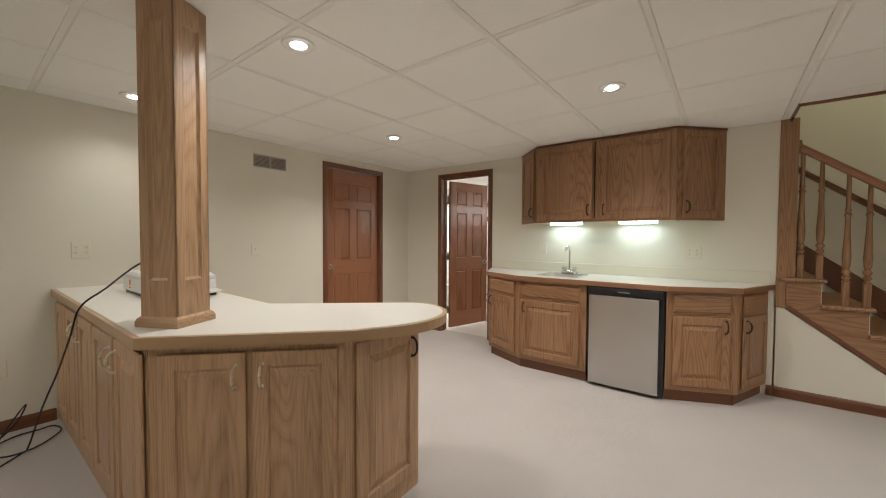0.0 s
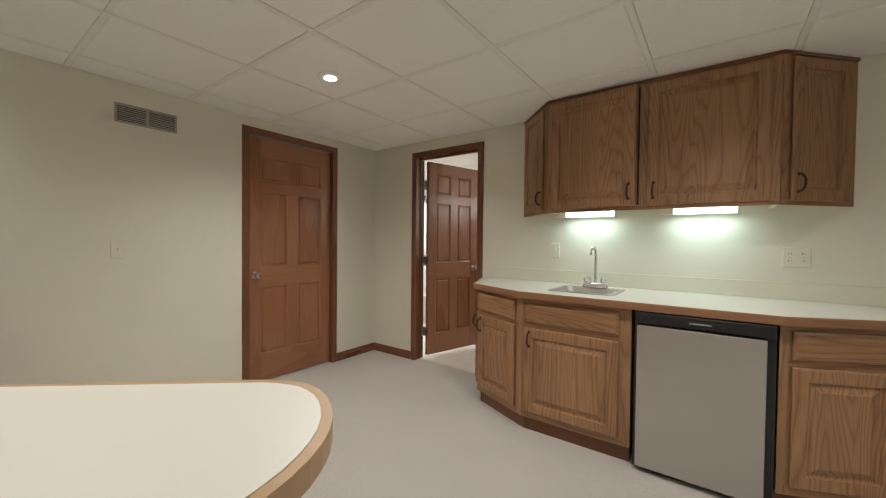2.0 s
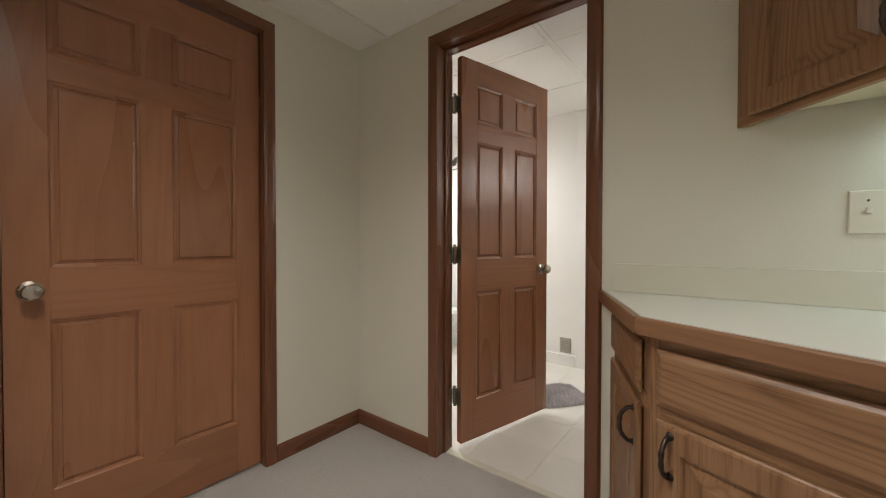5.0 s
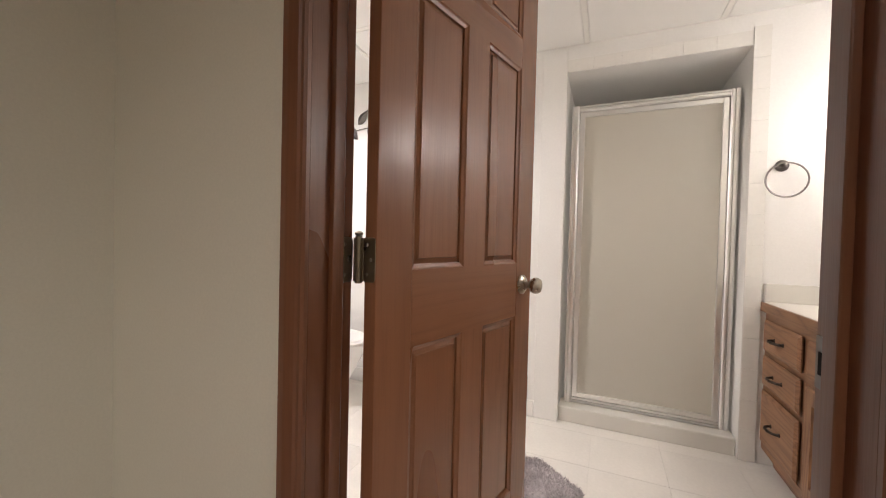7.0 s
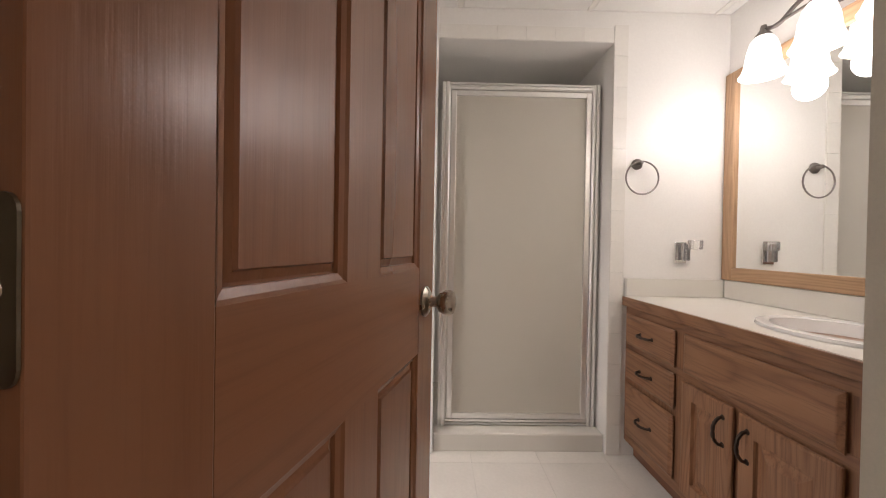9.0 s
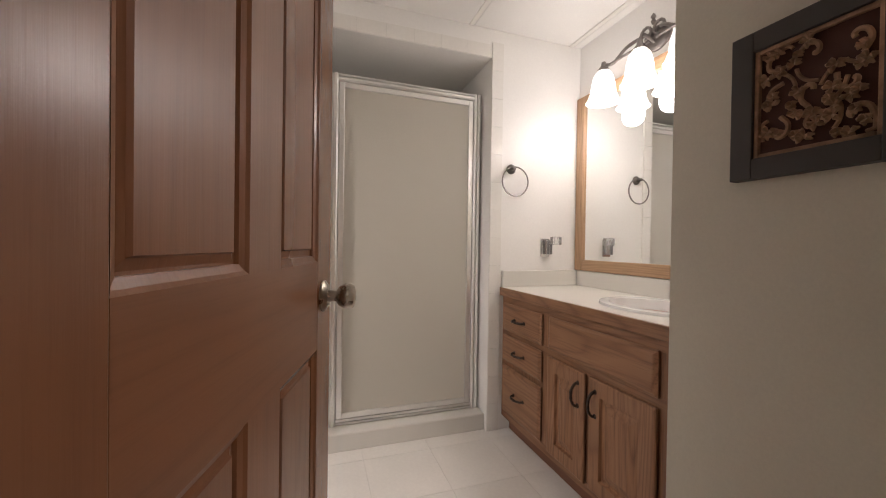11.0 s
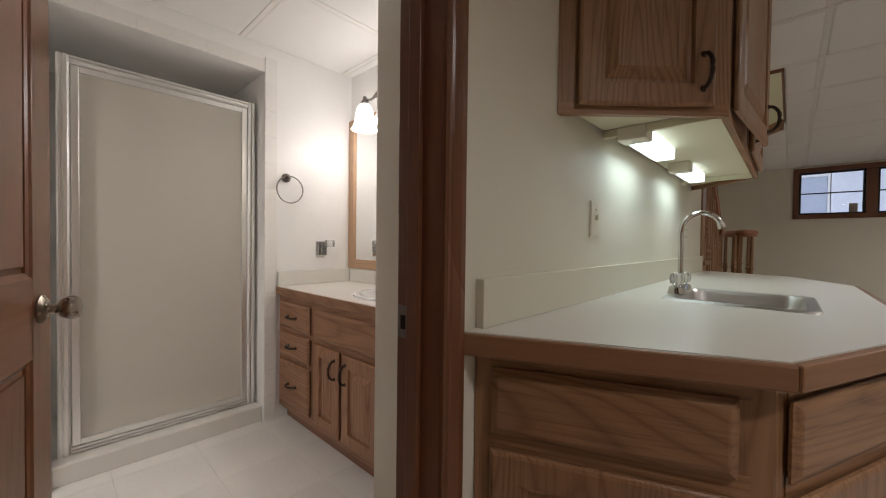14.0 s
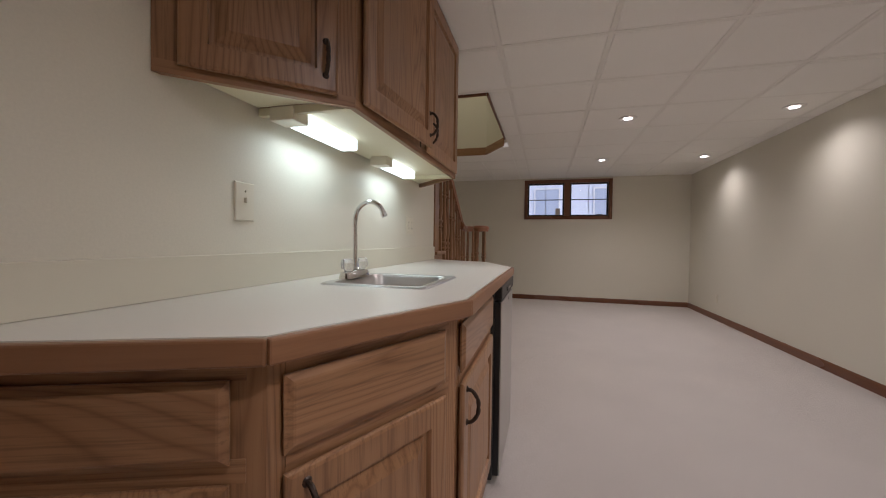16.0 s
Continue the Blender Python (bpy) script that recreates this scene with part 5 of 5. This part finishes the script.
# small things on the bathroom walls
tr = thing("towel_ring", "pewter towel ring on the white wall", "towel ring", pose(1.832, BY - 0.001, 1.452))
part("mount", lathe(bmesh.new(), [(0.027, 0), (0.027, 0.008), (0.018, 0.016), (0.01, 0.02), (0.01, 0.045), (0.006, 0.048)], 20, pose(0, 0, 0, 90)), PEWTER, tr, "", None, True)
part("ring", tube(bmesh.new(), [(0.01 + 0.08 * math.sin(a), -0.036, -0.072 + 0.08 * math.cos(a)) for a in (2 * math.pi * k / 40 for k in range(40))], 0.004, 8, True), PEWTER, tr, "", None, True)
hk = thing("toothbrush_holder", "chrome holder plate with a clear cube on the wall", "holder", pose(2.058, BY - 0.001, 1.02))
part("plate", B(-0.03, 0.03, -0.008, 0, -0.055, 0.05, bevel=0.003), CHROME, hk)
part("arm", B(-0.01, 0.022, -0.05, -0.008, -0.04, 0.04, bevel=0.004), ACRYLIC, hk)
part("cube", B(0.01, 0.06, -0.085, -0.04, 0.015, 0.06, bevel=0.005), ACRYLIC, hk)
gr = thing("floor_register", "grey metal register low on the bathroom wall", "vent", pose(0.62, BY - 0.001, 0.18))
part("frame", rings(bmesh.new(), -0.06, 0.04, -0.065, 0.065, [(0, 0), (0, -0.004), (0.01, -0.007), (0.012, -0.003)]), GRILLE, gr)
for k in range(8):
    part("slat", B(-0.048, 0.028, -0.008, -0.003, -0.05 + 0.0135 * k, -0.044 + 0.0135 * k), GRILLE, gr)


def picture(z, label):
    """Carved square panel in a wide grey frame, hung on the wall block."""
    root = thing("carved_picture", label, "picture", pose(1.645, 0.478, z, 0, 0, -90), "carved wall panels")
    w, h = 0.26, 0.29
    for x0, x1, z0, z1 in ((0, 0.04, 0, h), (w - 0.04, w, 0, h), (0.04, w - 0.04, 0, 0.04), (0.04, w - 0.04, h - 0.04, h)):
        part("frame", B(x0, x1, -0.024, 0, z0, z1, bevel=0.002), FRAME_G, root)
    part("back", B(0.04, w - 0.04, -0.008, -0.001, 0.04, h - 0.04), plain("dark_brown_backing", (0.075, 0.026, 0.018), 0.7), root)
    bm = bmesh.new()
    rnd = random.Random(5)
    iw, ih = w - 0.1, h - 0.1
    for i in range(3):
        for j in range(3):
            cx, cz = 0.05 + iw * (i + 0.5) / 3, 0.05 + ih * (j + 0.5) / 3
            turn, hand = rnd.uniform(0, 6.28), rnd.choice((-1, 1))
            q = [(cx + 0.0052 * k * math.cos(turn + hand * 0.75 * k), -0.012 - 0.001 * math.sin(k), cz + 0.006 * k * math.sin(turn + hand * 0.75 * k)) for k in range(6)]
            tube(bm, spline(q, 3), 0.0045, 6)
            a = turn + hand * 4.5
            q = [(cx + 0.03 * math.cos(a + 0.3 * k) * (1 + 0.12 * k), -0.01, cz + 0.034 * math.sin(a + 0.3 * k) * (1 + 0.12 * k)) for k in range(5)]
            tube(bm, spline([(min(max(x, 0.052), w - 0.052), y, min(max(z0, 0.052), h - 0.052)) for x, y, z0 in q], 2), 0.0035, 6)
    for _ in range(34):
        x, z0 = rnd.uniform(0.055, w - 0.055), rnd.uniform(0.055, h - 0.055)
        r = rnd.uniform(0.008, 0.016)
        for k in range(5):
            a = 1.257 * k + rnd.random()
            tube(bm, [(x, -0.011, z0), (x + r * 0.6 * math.cos(a), -0.017, z0 + r * 0.6 * math.sin(a)), (x + r * math.cos(a), -0.012, z0 + r * math.sin(a))], [0.002, 0.005, 0.0015], 6)
    tagged(part("carving", bm, CARVED, root, "carved scrolls and flowers in worn brown", None, True), "carved scrolls and flowers in worn brown", kind="stuff")
    for x0, x1, z0, z1 in ((0.04, 0.048, 0.04, h - 0.04), (w - 0.048, w - 0.04, 0.04, h - 0.04), (0.048, w - 0.048, 0.04, 0.048), (0.048, w - 0.048, h - 0.048, h - 0.04)):
        part("inner_border", B(x0, x1, -0.018, -0.008, z0, z1, bevel=0.002), CARVED, root)


picture(1.162, "carved brown floral panel in a wide grey frame")
picture(1.562, "carved brown floral panel in a wide grey frame, hung above another")

# leaf wall sculpture, hook and toilet behind the door
lf = thing("leaf_wall_art", "grey metal leaf spray fixed to the bathroom wall", "wall art", pose(0.25, BY - 0.001, 1.83))


def leaf_bm(L=0.13, w=0.035):
    bm = bmesh.new()
    mid = [(L * k / 6, -0.012 - 0.012 * math.sin(math.pi * k / 6), 0) for k in range(7)]
    up = [(L * k / 6, -0.008, w * math.sin(math.pi * (k / 6) ** 0.8)) for k in range(7)]
    lo = [(x, y, -z) for x, y, z in up]
    rws = [[bm.verts.new(p) for p in r] for r in (up, mid, lo)]
    for a, b in zip(rws, rws[1:]):
        for i in range(6):
            bm.faces.new((a[i], a[i + 1], b[i + 1], b[i]))
    bmesh.ops.solidify(bm, geom=bm.faces[:], thickness=0.002)
    return bm


for k in range(14):
    x = -1.05 + 0.085 * k
    part("leaf", leaf_bm(), PEWTER, lf, "", pose(x, 0, 0.05 * math.sin(k * 0.9) + 0.02, 0, -50 + (100 if k % 2 else 0), 0), True)
part("stem", tube(bmesh.new(), spline([(-1.1, -0.008, 0.0), (-0.7, -0.012, 0.04), (-0.3, -0.01, 0.0), (0.15, -0.008, 0.03)], 6), 0.004, 6), PEWTER, lf, "", None, True)
rh = thing("robe_hook", "dark metal robe hook on the bathroom wall", "hook", pose(0.27, BY - 0.001, 1.6))
part("plate", B(-0.012, 0.012, -0.005, 0, -0.04, 0.04, bevel=0.002), BRONZE, rh)
part("prong", tube(bmesh.new(), spline([(0, -0.004, -0.02), (0, -0.04, -0.035), (0, -0.06, -0.01), (0, -0.055, 0.01)], 5), 0.006, 8), BRONZE, rh, "", None, True)
tl = thing("toilet", "white porcelain toilet against the bathroom wall", "toilet", pose(BX0 + 0.002, 1.42, 0, 0, 0, -90))
part("tank", B(-0.22, 0.22, 0.0, 0.18, 0.38, 0.72, bevel=0.02), PORCELAIN, tl)
part("tank_lid", B(-0.23, 0.23, -0.001, 0.195, 0.721, 0.755, bevel=0.012), PORCELAIN, tl)


def egg(s, z, y0=0.42):
    return [(s * 0.18 * math.cos(a), y0 + s * (0.24 if math.sin(a) > 0 else 0.2) * math.sin(a), z) for a in (2 * math.pi * k / 28 for k in range(28))]


part("bowl", loft(bmesh.new(), [egg(0.62, 0.001, 0.38), egg(0.58, 0.12, 0.38), egg(0.8, 0.28), egg(1.0, 0.38), egg(1.02, 0.4)]), PORCELAIN, tl, "", None, True)
part("seat_lid", loft(bmesh.new(), [egg(1.03, 0.402), egg(1.04, 0.415), egg(0.98, 0.43)]), PORCELAIN, tl, "", None, True)
part("supply_hose", tube(bmesh.new(), spline([(0.3, 0.01, 0.18), (0.3, 0.06, 0.18), (0.27, 0.09, 0.28), (0.18, 0.09, 0.38)], 6), 0.007, 8), STEEL, tl, "", None, True)

# shaggy rug: tufts on a rounded mat
rg = thing("bath_rug", "grey shaggy bath rug on the white floor", "rug", pose(0.785, 1.085, 0, 0, 0, 52))
part("mat", loft(bmesh.new(), [rounded(0.2, 0.17, 0.08, 0.001), rounded(0.2, 0.17, 0.08, 0.01), rounded(0.18, 0.15, 0.08, 0.012)]), RUG, rg)
bm = bmesh.new()
rnd = random.Random(3)
vv3, ff3 = [], []
for _ in range(9000):
    x, y = rnd.uniform(-0.205, 0.205), rnd.uniform(-0.175, 0.175)
    if abs(x) > 0.13 and abs(y) > 0.1 and math.hypot(abs(x) - 0.13, abs(y) - 0.1) > 0.076:
        continue
    a, l = rnd.uniform(0, 6.28), rnd.uniform(0.01, 0.02)
    ux, uy = math.cos(a) * 0.003, math.sin(a) * 0.003
    lx_, ly_ = rnd.gauss(0, 0.006), rnd.gauss(0, 0.006)
    i = len(vv3)
    vv3 += [(x - ux, y - uy, 0.008), (x + ux, y + uy, 0.008), (x + lx_, y + ly_, 0.008 + l)]
    ff3.append((i, i + 1, i + 2))
bm.free()
me = bpy.data.meshes.new("pile")
me.from_pydata(vv3, [], ff3)
me.materials.append(RUG)
pl = new("pile", me)
pl.parent = rg
tagged(pl, kind="stuff")

# bathroom floor tiles
T = 0.33
tile_me = mesh_of("tile", B(-T / 2 + 0.0006, T / 2 - 0.0006, -T / 2 + 0.0006, T / 2 - 0.0006, -0.0035, 0.0, bevel=0.0005), VINYL)
floor_bath = bpy.data.objects["floor_bath"]
for i in range(10):
    for j in range(6):
        x, y = BX0 + T / 2 + T * i, 0.06 + T / 2 + T * j
        if x - T / 2 < BX1 and y < 1.95:
            ob = new("tile", tile_me)
            ob.parent = floor_bath
            ob.matrix_basis = pose(x, y, 0)
